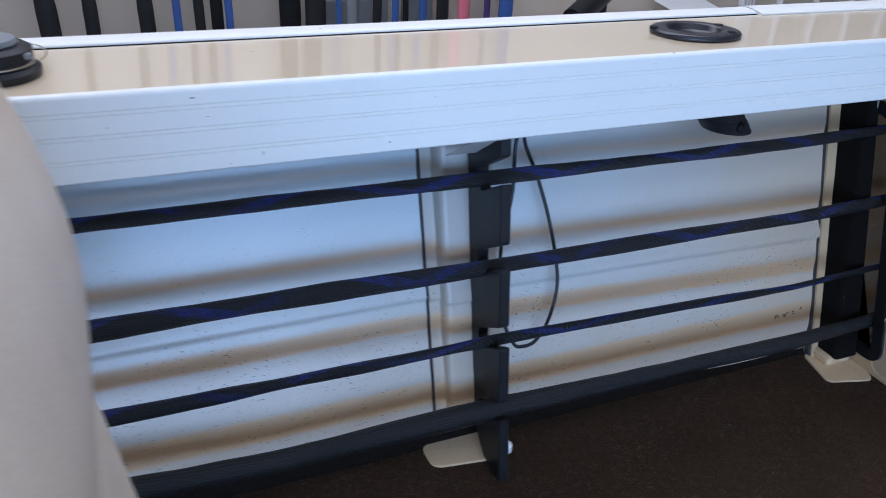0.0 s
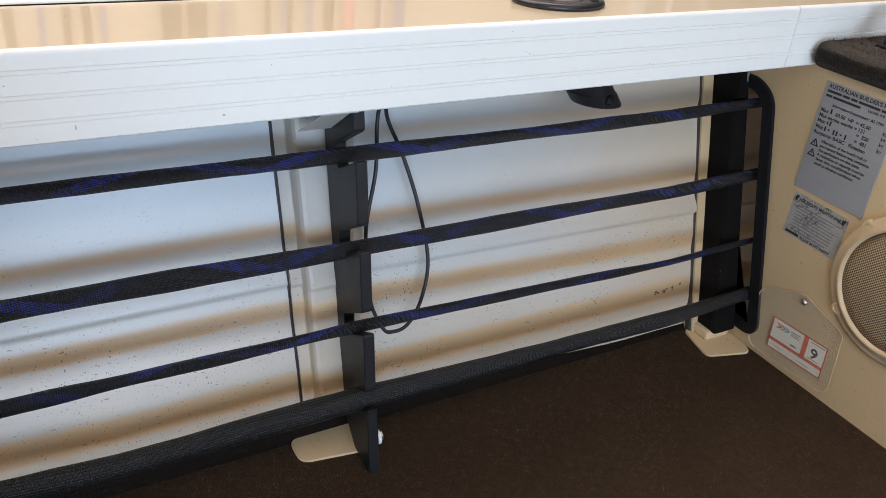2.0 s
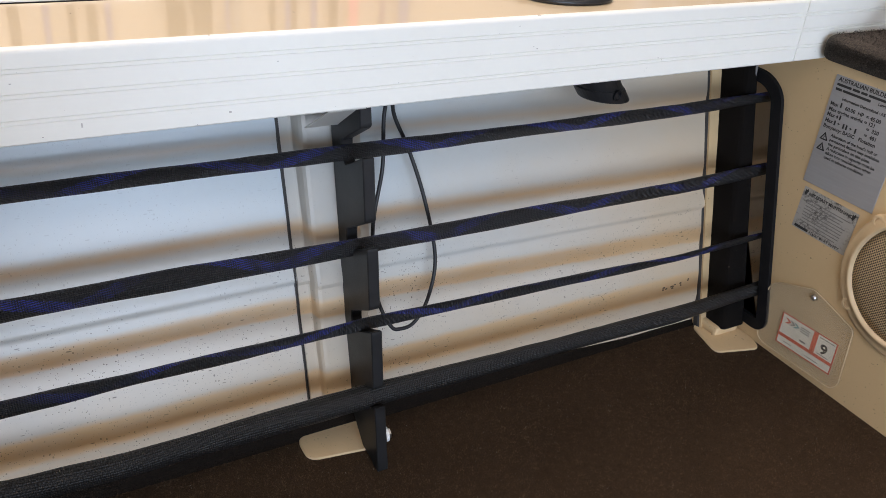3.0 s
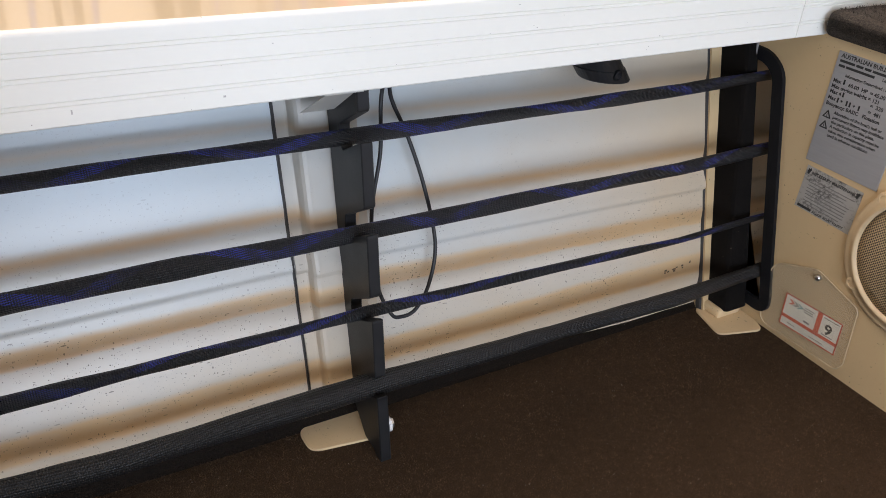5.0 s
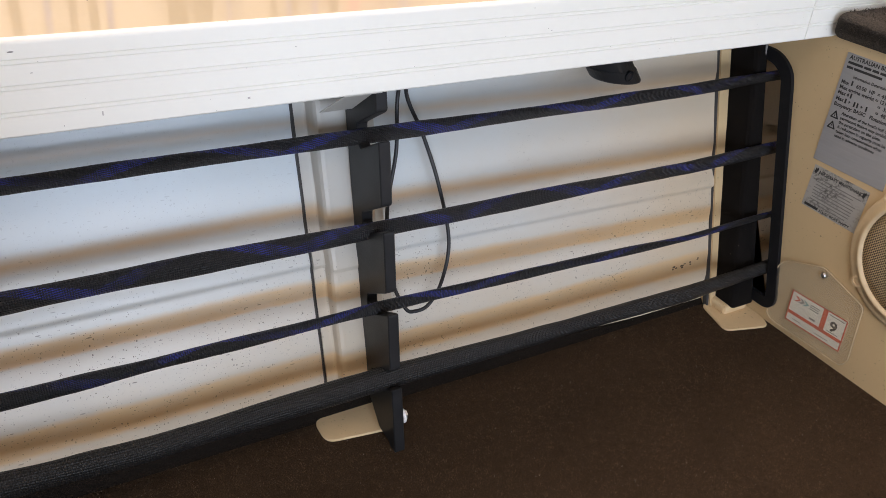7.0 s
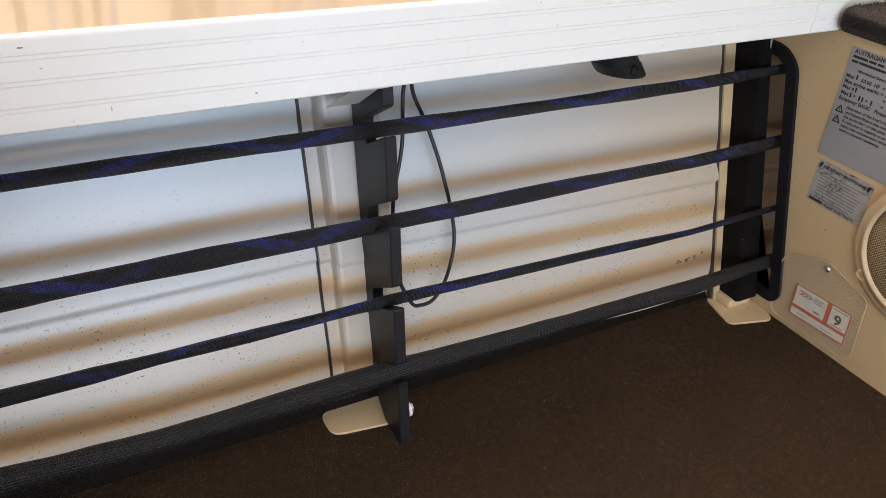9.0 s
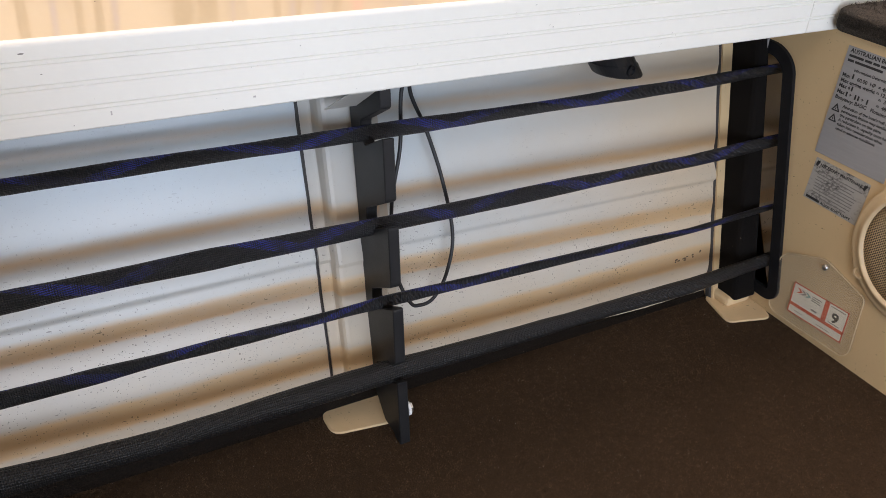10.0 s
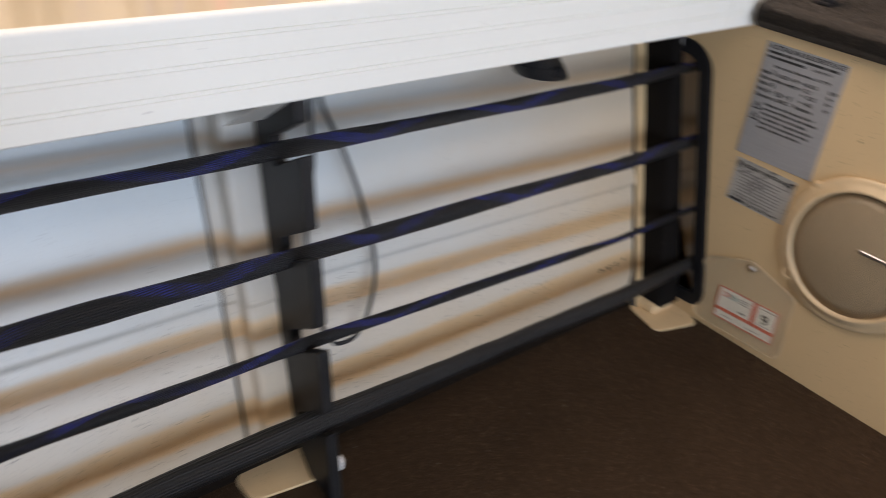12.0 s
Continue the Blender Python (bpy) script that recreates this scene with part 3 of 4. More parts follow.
slot = rounded([(0.012, 0.030), (0.098, 0.358), (0.122, 0.374), (0.235, 0.374), (0.130, 0.030)], 0.016)


def bulkhead():
    outline = [(-1.2, -0.006), (-1.2, 0.4235), (0.2165, 0.4235), (0.2165, 0.41), (flat_hull_y(-0.006) + 0.004, -0.006)]
    bm = bmesh.new()

    def loop(pts, x):
        vs = [bm.verts.new((x, y, z)) for y, z in pts]
        return vs, [bm.edges.new((vs[i], vs[(i + 1) % len(vs)])) for i in range(len(vs))]

    rings = []
    for x in (BX, BX + 0.004):
        vo, eo = loop(outline, x)
        vi, ei = loop(slot, x)
        bmesh.ops.triangle_fill(bm, edges=eo + ei, use_beauty=True)
        rings.append((vo, vi))
    for k in (0, 1):
        a, b = rings[0][k], rings[1][k]
        for i in range(len(a)):
            bm.faces.new((a[i], a[(i + 1) % len(a)], b[(i + 1) % len(a)], b[i]))
    return part("wall_bulkhead", bm, M_BULK)


tagged(bulkhead(), "cream painted aluminium bulkhead with a slot for rods", "bulkhead", kind="structure")


def ring_along(pts, x, rx, rin):
    """A rubber edging of oblong section round a closed line of (y, z)."""
    bm = bmesh.new()
    n = len(pts)
    rings = []
    for i in range(n):
        p, a, b = Vector(pts[i]), Vector(pts[i - 1]), Vector(pts[(i + 1) % n])
        d = (b - a).normalized()
        nrm = Vector((-d.y, d.x))
        sec = [(-rx, -rin), (-rx, rin), (rx + 0.004, rin), (rx + 0.004, -rin)]
        rings.append([bm.verts.new((x + sx, p.x + nrm.x * sn, p.y + nrm.y * sn)) for sx, sn in sec])
    for i in range(n):
        a, b = rings[i], rings[(i + 1) % n]
        for j in range(4):
            bm.faces.new((a[j], a[(j + 1) % 4], b[(j + 1) % 4], b[j]))
    return bm


trim = part("trim_slot", ring_along(slot, BX, 0.006, 0.0085), M_RUBBER)
tagged(trim, "black rubber edging round the rod slot", "edge trim", kind="structure")

# pale run of sealant down the edging
bm = sweep(spline([(BX - 0.0070, 0.1415, 0.396), (BX - 0.0078, 0.1400, 0.378), (BX - 0.0076, 0.1375, 0.362), (BX - 0.0070, 0.1355, 0.350)], 6), lambda u: 0.0022 * (1 - 0.6 * u), 8)
tagged(part("trim_sealant", bm, M_SEALANT, smooth=True), "pale run of sealant on the black edging", "sealant", kind="structure")

# dark locker lining behind the slot
bm = box(bmesh.new(), (1.55, -1.2, 0.0), (1.57, 0.1, 0.42))
tagged(part("wall_locker_end", bm, M_BULK), "cream painted end wall of the locker", "locker wall", kind="structure")

# unseen far side of the boat behind the camera, cut low to let light in
tagged(part("wall_hull_far_unseen", box(bmesh.new(), (-1.5, -1.50, -0.012), (1.5, -1.44, 0.08)), M_BULK), "unseen cream far side of the boat, cut low for the light", "hull side", kind="structure")
tagged(part("floor_far", box(bmesh.new(), (-1.5, -1.44, -0.014), (0.61, -1.25, -0.001)), M_CARPET), "dark brown marine carpet on the boat deck", "carpet floor", kind="structure")

# carpeted lid on the bulkhead
lid = thing("locker_lid", "locker lid wrapped in dark grey-brown carpet", "lid", (0.8, -0.4, 0.424))
bm = box(bmesh.new(), (0.5965, -1.1, 0.4245), (1.5, 0.0465, 0.4575), 0.011, 4)
put(part("carpet_cover", bm, M_LID, smooth=True), lid)


# ---- rod bracket ----
def bracket_outline():
    """The notched plate in (y, z): four slots that slope down towards the hull."""
    edge = lambda z: 0.001 + 0.186 * z
    back = lambda z: 0.076 + 0.215 * z
    p = [(0.001, 0.0), (edge(0.079), 0.079)]
    mouths = [(0.084, 0.106), (0.176, 0.200), (0.270, 0.296), (0.364, 0.392)]
    for lo, hi in mouths:
        p += [(edge(lo), lo), (edge(lo) + 0.044, lo - 0.026), (edge(lo) + 0.054, lo - 0.018), (edge(hi) + 0.050, hi - 0.030), (edge(hi) + 0.002, hi)]
    p += [(0.081, 0.4195), (0.150, 0.4195), (back(0.37), 0.37), (back(0.06), 0.06), (0.075, 0.03), (0.045, 0.004), (0.018, 0.0035), (0.018, 0.0)]
    q = []
    for a in p:
        if not q or (Vector(a) - Vector(q[-1])).length > 0.001:
            q.append(a)
    return rounded(q, 0.003, 2)


bracket = thing("rod_bracket", "black moulded rod bracket with four notches on the hull rib", "rod holder", (0, 0.04, 0))
put(part("notched_plate", prism(bracket_outline(), "x", -0.013, 0.0, 0.0012, 1), M_BLACK), bracket)
put(part("bolt", disc(bmesh.new(), (0.0, 0.018, 0.040), (1, 0, 0), 0.006, 0.0075, 6), M_STEEL), bracket)
put(part("bolt_washer", disc(bmesh.new(), (0.0005, 0.018, 0.040), (1, 0, 0), 0.009, 0.0035, 20), M_PAPER), bracket)


# ---- fishing rods in braided sleeves ----
def sleeve(name, base, rise, drop, widths, seed, mat, label, flat=0.55, bulge=0.10, lift=0.0, grp="rods in the bracket"):
    """A sleeved rod. widths: its half height at x = -0.4, -0.2, 0, 0.25 and 0.5."""
    t = thing(name, label, "fishing rod", (0, 0.012 + FLARE * base, base), grp)
    n, seg = 420, 20
    bm = bmesh.new()
    uvl = bm.loops.layers.uv.new("UVMap")
    rings = []
    x0, x1 = -1.15, 1.35
    for i in range(n + 1):
        x = x0 + (x1 - x0) * i / n
        line = base - (drop if x > 0 else rise) * x
        z = line + 0.0016 * wobble(x * 5.0, seed + 0.3)
        if x > 0.55:
            z -= 0.02 * (x - 0.55) ** 2
        y = 0.013 + FLARE * line + 0.002 * wobble(x * 4.0, seed + 0.7)
        if x > 0.45:
            y += 0.05 * (x - 0.45)
        if x < -0.27:
            z += lift * (-0.27 - x)
        k = 1.0 + bulge * wobble(x * 9.0, seed) + 0.06 * wobble(x * 27.0, seed + 2)
        h = float(np.interp(x, (-0.4, -0.2, 0.0, 0.25, 0.5), widths)) * k
        w = h * (flat + 0.25 * wobble(x * 7.0, seed + 5))
        tw = 0.45 * wobble(x * 6.0, seed + 9) + 0.1
        ring = []
        for j in range(seg):
            a = 2 * math.pi * j / seg
            ca = math.copysign(abs(math.cos(a)) ** 0.85, math.cos(a)) * w
            sa = math.sin(a) * h
            ring.append(bm.verts.new((x, y + ca * math.cos(tw) - sa * math.sin(tw), z + ca * math.sin(tw) + sa * math.cos(tw))))
        rings.append(ring)
    for i in range(n):
        for j in range(seg):
            f = bm.faces.new((rings[i][j], rings[i][(j + 1) % seg], rings[i + 1][(j + 1) % seg], rings[i + 1][j]))
            for lp, (a, b) in zip(f.loops, ((i, j), (i, j + 1), (i + 1, j + 1), (i + 1, j))):
                lp[uvl].uv = (x0 + (x1 - x0) * a / n, b / seg)
    bm.faces.new(rings[0])
    bm.faces.new(rings[-1])
    put(part("braided_sleeve", bm, mat, smooth=True), t)
    return t


ROD = "fishing rod in a black braided sleeve with blue tracer"
sleeve("fishing_rod", 0.3478, 0.007, 0.006, (0.0084, 0.0088, 0.0090, 0.0086, 0.0082), 1, M_BRAID, ROD)
sleeve("fishing_rod", 0.2508, 0.005, 0.007, (0.0122, 0.0118, 0.0106, 0.0102, 0.0092), 2, M_BRAID, ROD)
sleeve("fishing_rod", 0.1642, 0.006, 0.018, (0.0108, 0.0092, 0.0086, 0.0066, 0.0055), 3, M_BRAID, ROD, bulge=0.22)
sleeve("fishing_rod", 0.0832, -0.006, 0.011, (0.0150, 0.0138, 0.0138, 0.0116, 0.0108), 4, M_BRAID_GREY, "thick fishing rod in a plain dark grey braided sleeve", flat=0.8, bulge=0.06, lift=0.07)

# ---- loose cable loop behind the rods ----
loop = spline([(0.062, 0.150, 0.425), (0.056, 0.168, 0.371), (0.048, 0.151, 0.310), (0.030, 0.132, 0.245), (0.028, 0.112, 0.170), (0.040, 0.096, 0.131), (0.053, 0.093, 0.124),
               (0.072, 0.094, 0.129), (0.093, 0.103, 0.154), (0.106, 0.117, 0.199), (0.098, 0.137, 0.265), (0.083, 0.155, 0.323), (0.066, 0.168, 0.371), (0.062, 0.150, 0.424)])
tagged(part("cable", sweep(loop, 0.0023), M_CABLE, smooth=True), "thin black cable hanging in a loop under the gunwale", "cable")

# ---- rod holder set through the gunwale top ----
holder = thing("rod_holder", "black plastic flush rod holder set through the gunwale top", "rod holder", (0.238, 0.12, TOP))
egg = [(0.238 + 0.053 * math.cos(a) * (1 + 0.12 * math.cos(a)), 0.120 + 0.039 * math.sin(a) * (1 + 0.10 * math.cos(a))) for a in [2 * math.pi * i / 40 for i in range(40)]]
turn = Matrix.Rotation(radians(-14), 2)
egg = [tuple(turn @ (Vector(p) - Vector((0.238, 0.12))) + Vector((0.238, 0.12))) for p in egg]


def flange():
    bm = bmesh.new()
    c = Vector((0.238, 0.12))
    levels = [(1.0, 0.0), (1.0, 0.003), (0.97, 0.0052), (0.90, 0.0062), (0.66, 0.0068), (0.58, 0.005), (0.52, -0.03)]
    rings = []
    for k, h in levels:
        rings.append([bm.verts.new((*(c + (Vector(p) - c) * k), TOP + h)) for p in egg])
    m = len(egg)
    for a, b in zip(rings, rings[1:]):
        for i in range(m):
            bm.faces.new((a[i], a[(i + 1) % m], b[(i + 1) % m], b[i]))
    bm.faces.new(rings[0])
    bm.faces.new(rings[-1])
    return bm


collar_ = put(part("flange", flange(), M_GLOSSY, smooth=True), holder)
for dx, dy in ((-0.042, 0.012), (0.044, 0.006), (0.036, -0.026)):
    put(part("screw_well", disc(bmesh.new(), (0.238 + dx, 0.12 + dy, TOP + 0.0052), (0, 0, 1), 0.005, 0.0018, 16), M_RUBBER), collar_)


def sheared(levels, seg=40):
    """A slanting oval tube: level by level its height and width factor."""
    bm = bmesh.new()
    rings = []
    for z, k in levels:
        cx = 0.238 + 0.74 * (TOP - z)
        rings.append([bm.verts.new((cx + 0.034 * k * math.cos(a), 0.127 + 0.026 * k * math.sin(a), z - 0.003 * math.cos(a) * (TOP - z) / 0.13)) for a in [2 * math.pi * i / seg for i in range(seg)]])
    for a, b in zip(rings, rings[1:]):
        for i in range(seg):
            bm.faces.new((a[i], a[(i + 1) % seg], b[(i + 1) % seg], b[i]))
    bm.faces.new(rings[0])
    bm.faces.new(rings[-1])
    return bm


put(part("tube", sheared([(TOP - 0.005, 1.0), (0.388, 0.99)]), M_BLACK, smooth=False), holder)
put(part("end_cap", sheared([(0.3885, 1.03), (0.3745, 1.03), (0.3728, 1.0), (0.3722, 0.9), (0.3720, 0.5)]), M_BLACK), holder)
put(part("drain_plug", lathe([(0.0065, -0.004), (0.0070, 0.002), (0.005, 0.003), (0.003, 0.0005)], (0.3275, 0.1015, 0.3835), (0.2, -1, -0.1), 20), M_RUBBER), holder)

# ---- round fitting on the gunwale top ----
cap = thing("deck_fitting", "black and grey round deck fitting on the gunwale with wire lanyard", "deck fitting", (-0.464, 0.115, TOP))
put(part("base_ring", lathe([(0.0386, 0.0000), (0.0395, 0.0101), (0.0361, 0.0151), (0.0302, 0.0168)], (-0.464, 0.115, TOP), (0, 0, 1)), M_BLACK), cap)
put(part("collar", lathe([(0.0336, 0.0168), (0.0344, 0.0181), (0.0344, 0.0197), (0.0319, 0.0210)], (-0.464, 0.115, TOP), (0, 0, 1)), M_STEEL), cap)
put(part("cap", lathe([(0.0319, 0.0202), (0.0344, 0.0252), (0.0336, 0.0370), (0.0286, 0.0420)], (-0.464, 0.115, TOP), (0, 0, 1)), M_BLACK), cap)
put(part("crown", lathe([(0.0218, 0.0412), (0.0235, 0.0445), (0.0218, 0.0504), (0.0126, 0.0529)], (-0.464, 0.115, TOP), (0, 0, 1)), M_GREY), cap)
for a in (-0.5, 0.5, -1.5):
    put(part("grip_label", box(bmesh.new(), (-0.464 + 0.0332 * math.cos(a) - 0.004, 0.115 + 0.0332 * math.sin(a) - 0.004, TOP + 0.027), (-0.464 + 0.0332 * math.cos(a) + 0.004, 0.115 + 0.0332 * math.sin(a) + 0.004, TOP + 0.0345), 0.001), M_GREY), cap)
lan = spline([(-0.442, 0.121, TOP + 0.030), (-0.429, 0.126, TOP + 0.035), (-0.420, 0.131, TOP + 0.023), (-0.425, 0.136, TOP + 0.010), (-0.436, 0.136, TOP + 0.004)])
put(part("lanyard", sweep(lan, 0.0009, 6), M_STEEL, smooth=True), cap)
cap.scale = (0.92, 0.92, 0.60)

# ---- bulkhead fittings ----
speaker = thing("loudspeaker", "cream round marine loudspeaker with a pierced grille on the bulkhead", "loudspeaker", (BX, -0.166, 0.202))
C = Vector((BX, -0.166, 0.202))
put(part("rim", lathe([(0.0965, 0.0), (0.0972, 0.003), (0.0962, 0.0055), (0.0925, 0.0066), (0.0880, 0.0070), (0.0872, 0.0084), (0.0845, 0.0089), (0.0836, 0.0102), (0.0815, 0.0106), (0.0792, 0.0092), (0.0782, 0.003)], C, (-1, 0, 0), 72), M_SPEAKER, smooth=True), speaker)
dome = part("grille", lathe([(0.0790, 0.0055), (0.065, 0.0085), (0.045, 0.0115), (0.022, 0.0135), (0.004, 0.014)], (0, 0, 0), (-1, 0, 0), 64), M_GRILLE, speaker, smooth=True)
badge = box(bmesh.new(), (BX - 0.0165, -0.2120, 0.2140), (BX - 0.0125, -0.1740, 0.2185), 0.001, 1)
put(part("badge", badge, M_STEEL, label="narrow bright badge bar"), speaker)
for sy in (-1, 1):
    for sz in (-1, 1):
        q = C + Vector((0, sy * 0.0680, sz * 0.0605))
        ear = put(part("ear", lathe([(0.0092, 0.0), (0.0090, 0.0045), (0.0080, 0.0072), (0.0052, 0.0074), (0.0048, 0.0035)], q, (-1, 0, 0), 24), M_SPEAKER, smooth=False), speaker)
        # screw disc coloured dark brown for the shade in its hole
        put(part("screw", lathe([(0.0047, 0.001), (0.0046, 0.0040), (0.003, 0.0048)], q, (-1, 0, 0), 16), M_SCUFF), ear)

FACE = Matrix(((0, 0, -1), (-1, 0, 0), (0, 1, 0))).to_4x4()


def on_face(x, y, z, turn_deg=0):
    """A frame on the bulkhead: its x runs to the reader's right, its y up."""
    return Matrix.Translation((x, y, z)) @ FACE @ pose(0, 0, 0, 0, 0, turn_deg)


def letters(text, m, size, mat, parent, align="LEFT", stretch=1.0):
    cu = bpy.data.curves.new("text", "FONT")
    cu.body, cu.size, cu.align_x, cu.resolution_u = text, size, align, 2
    cu.offset = size * 0.03
    tmp = new("text", cu)
    me = bpy.data.meshes.new_from_object(tmp.evaluated_get(bpy.context.evaluated_depsgraph_get()))
    bpy.data.objects.remove(tmp)
    me.transform(m @ Matrix.Diagonal((stretch, 1, 1, 1)))
    me.materials.clear()
    me.materials.append(mat)
    ob = new("lettering", me)
    return put(ob, parent)


def bar(m, x, y, w, h, mat, parent, name="text_line", depth=0.0002):
    bm = box(bmesh.new(), (x, y, 0), (x + w, y + h, depth))
    bm.transform(m)
    return put(part(name, bm, mat), parent)


# builder's plate
plate = thing("builders_plate", "grey metal boat builder's plate with black printing", "plate", (BX, -0.029, 0.265))
pm = on_face(BX - 0.0012, 0.0235, 0.411)
bm = box(bmesh.new(), (0, -0.146, -0.001), (0.1065, 0, 0.0), 0.0004, 1)
bm.transform(pm)
plate_sheet = put(part("metal_sheet", bm, M_PLATE), plate)
tm = on_face(BX - 0.0014, 0.0235, 0.411)
H1, H2 = 0.0072, 0.0067
rows_text = [
    ("AUSTRALIAN BUILDER'S PLATE", 0.005, 0.0070, H1), ("Information Determined : AS 1799", 0.018, 0.0285, 0.0052),
    ("Max", 0.004, 0.0385, H2), ("60.00  HP  = 45.00", 0.026, 0.0385, H2), ("kW", 0.094, 0.0385, H2),
    ("Max engine weight = 121", 0.004, 0.0455, H2), ("kg", 0.094, 0.0455, H2), ("Max 4", 0.004, 0.0525, H2), ("=  320", 0.062, 0.0525, H2), ("kg", 0.094, 0.0525, H2),
    ("Max", 0.004, 0.0605, H2), ("+", 0.022, 0.0605, H2), ("+", 0.040, 0.0605, H2), ("=  481", 0.062, 0.0605, H2), ("kg", 0.094, 0.0605, H2),
    ("Buoyancy: BASIC   Flotation", 0.004, 0.0680, H2), ("Length: 4.4", 0.066, 0.0185, 0.0052),
    ("Alteration of the boat's hull or", 0.019, 0.0765, 0.0055), ("permanent fittings may invalidate", 0.019, 0.0825, 0.0055), ("the particulars on this plate.", 0.019, 0.0885, 0.0055),
    ("A reduction in capacity must be", 0.019, 0.0945, 0.0055), ("taken into consideration when", 0.019, 0.1005, 0.0055), ("used in adverse conditions", 0.019, 0.1065, 0.0055)]
for text, x, y, s in rows_text:
    letters(text, tm @ Matrix.Translation((x, -y, 0)), s, M_INK, plate_sheet)
for x, y, w in ((0.005, 0.0128, 0.021), (0.028, 0.0128, 0.010), (0.040, 0.0128, 0.009), (0.051, 0.0128, 0.030), (0.083, 0.0128, 0.014), (0.005, 0.0187, 0.009), (0.0155, 0.0187, 0.040)):
    bar(tm, x, -y, w, 0.0030, M_INK, plate_sheet)
for x, y in ((0.0185, 0.037), (0.0225, 0.052), (0.0175, 0.0605), (0.0305, 0.0605), (0.035, 0.0605), (0.048, 0.0605)):
    bar(tm, x, -y - 0.001, 0.0022, 0.0062, M_INK, plate_sheet, "pictogram")
for y in (0.0845, 0.0985):
    tri = rounded([(0.004, -y), (0.017, -y), (0.0105, -y + 0.011)], 0.001, 2)
    inn = [(0.0072, -y + 0.0018), (0.0138, -y + 0.0018), (0.0105, -y + 0.0074)]
    bm = prism(tri, "z", 0.0, 0.0001)
    bm.transform(tm)
    put(part("warning_triangle", bm, M_INK), plate)
    bm = prism(inn, "z", 0.0001, 0.0002)
    bm.transform(tm)
    put(part("warning_field", bm, M_PLATE), plate)
    bar(tm @ Matrix.Translation((0, 0, 0.0002)), 0.0100, -y + 0.0025, 0.001, 0.0034, M_INK, plate, "warning_mark")

# maintenance sticker
stick = thing("maintenance_sticker", "worn silver maintenance sticker with smudged print", "sticker", (BX, -0.025, 0.196))
sm = on_face(BX - 0.0004, 0.0175, 0.2585, -1.5)
bm = box(bmesh.new(), (0, -0.0605, -0.0003), (0.086, 0, 0.0))
bm.transform(sm)
stick_sheet = put(part("sticker_sheet", bm, M_STICKER), stick)
tm = on_face(BX - 0.0006, 0.0175, 0.2585, -1.5)
letters("NECESSARY MAINTENANCE", tm @ Matrix.Translation((0.0095, -0.0095, 0)), 0.0062, M_INK, stick, stretch=0.92)
for i in range(9):
    random.seed(40 + i)
    bar(tm, 0.009 + 0.002 * random.random(), -0.0165 - 0.0044 * i, 0.055 + 0.016 * random.random(), 0.0011, M_GREYINK, stick_sheet)
letters("ALLOY BOAT HAPPY", tm @ Matrix.Translation((0.028, -0.0585, 0)), 0.0052, M_INK, stick)
bar(tm, 0.004, -0.0585, 0.022, 0.0036, M_INK, stick)
for x, s in ((0.002, 1), (0.077, -1)):
    poly = [(x + 0.0005, -0.010), (x + 0.0035, -0.0115), (x + 0.0062, -0.0045), (x + 0.0045, -0.0020), (x + 0.0032, -0.0045), (x + 0.0015, -0.0030)]
    bm = prism(poly, "z", 0, 0.0002)
    bm.transform(tm)
    put(part("spanner_mark", bm, M_INK), stick)

# clear pouch with a capacity card
pouch = thing("card_pouch", "clear vinyl pouch with a red and white card screwed on", "card pouch", (BX, -0.06, 0.014))
outline = rounded([(0.0205, 0.097), (0.0105, 0.1105), (-0.0475, 0.1325), (-0.1180, 0.1110), (-0.1250, 0.024), (-0.116, 0.0125), (0.004, 0.0095), (0.0150, 0.016)], 0.008, 6)
for sheet, x0, x1 in (("pouch_front", 0.0042, 0.0032), ("pouch_back", 0.0014, 0.0006)):
    ob = put(part(sheet, prism(outline, "x", BX - x0, BX - x1), M_CLEAR), pouch)
    ob.visible_shadow = False
rim = [(BX - 0.0042, y, z) for y, z in outline + outline[:1]]
put(part("welded_edge", sweep(rim, 0.0008, 6), M_CLEAR_EDGE, label="pale welded edge of the pouch"), pouch)
cm = on_face(BX - 0.0024, -0.0155, 0.0250, 2.6) @ Matrix.Diagonal((1.0, 0.885, 1, 1))
bm = box(bmesh.new(), (0, 0, -0.0002), (0.0925, 0.0565, 0.0))
bm.transform(cm)
card = put(part("card", bm, M_LABEL), pouch)
for x, y, w, h in ((0, 0.0545, 0.0925, 0.002), (0, 0, 0.0925, 0.002), (0, 0, 0.002, 0.0565), (0.0905, 0, 0.002, 0.0565), (0.054, 0.018, 0.0075, 0.0385), (0, 0.0145, 0.0925, 0.0055)):
    bar(cm @ Matrix.Translation((0, 0, 0.0001)), x, y, w, h, M_RED, card, "red_border")
letters("9", cm @ Matrix.Translation((0.0685, 0.026, 0.0003)), 0.024, M_INK, card)
for i in range(3):
    x = 0.007 + 0.007 * i
    poly = [(x, 0.040), (x + 0.006, 0.0445), (x, 0.049), (x + 0.004, 0.049), (x + 0.010, 0.0445), (x + 0.004, 0.040)]
    bm = prism(poly, "z", 0.0001, 0.0003)
    bm.transform(cm)
    put(part("chevron", bm, (M_RED, M_GREYINK, M_TEAL)[i]), card)
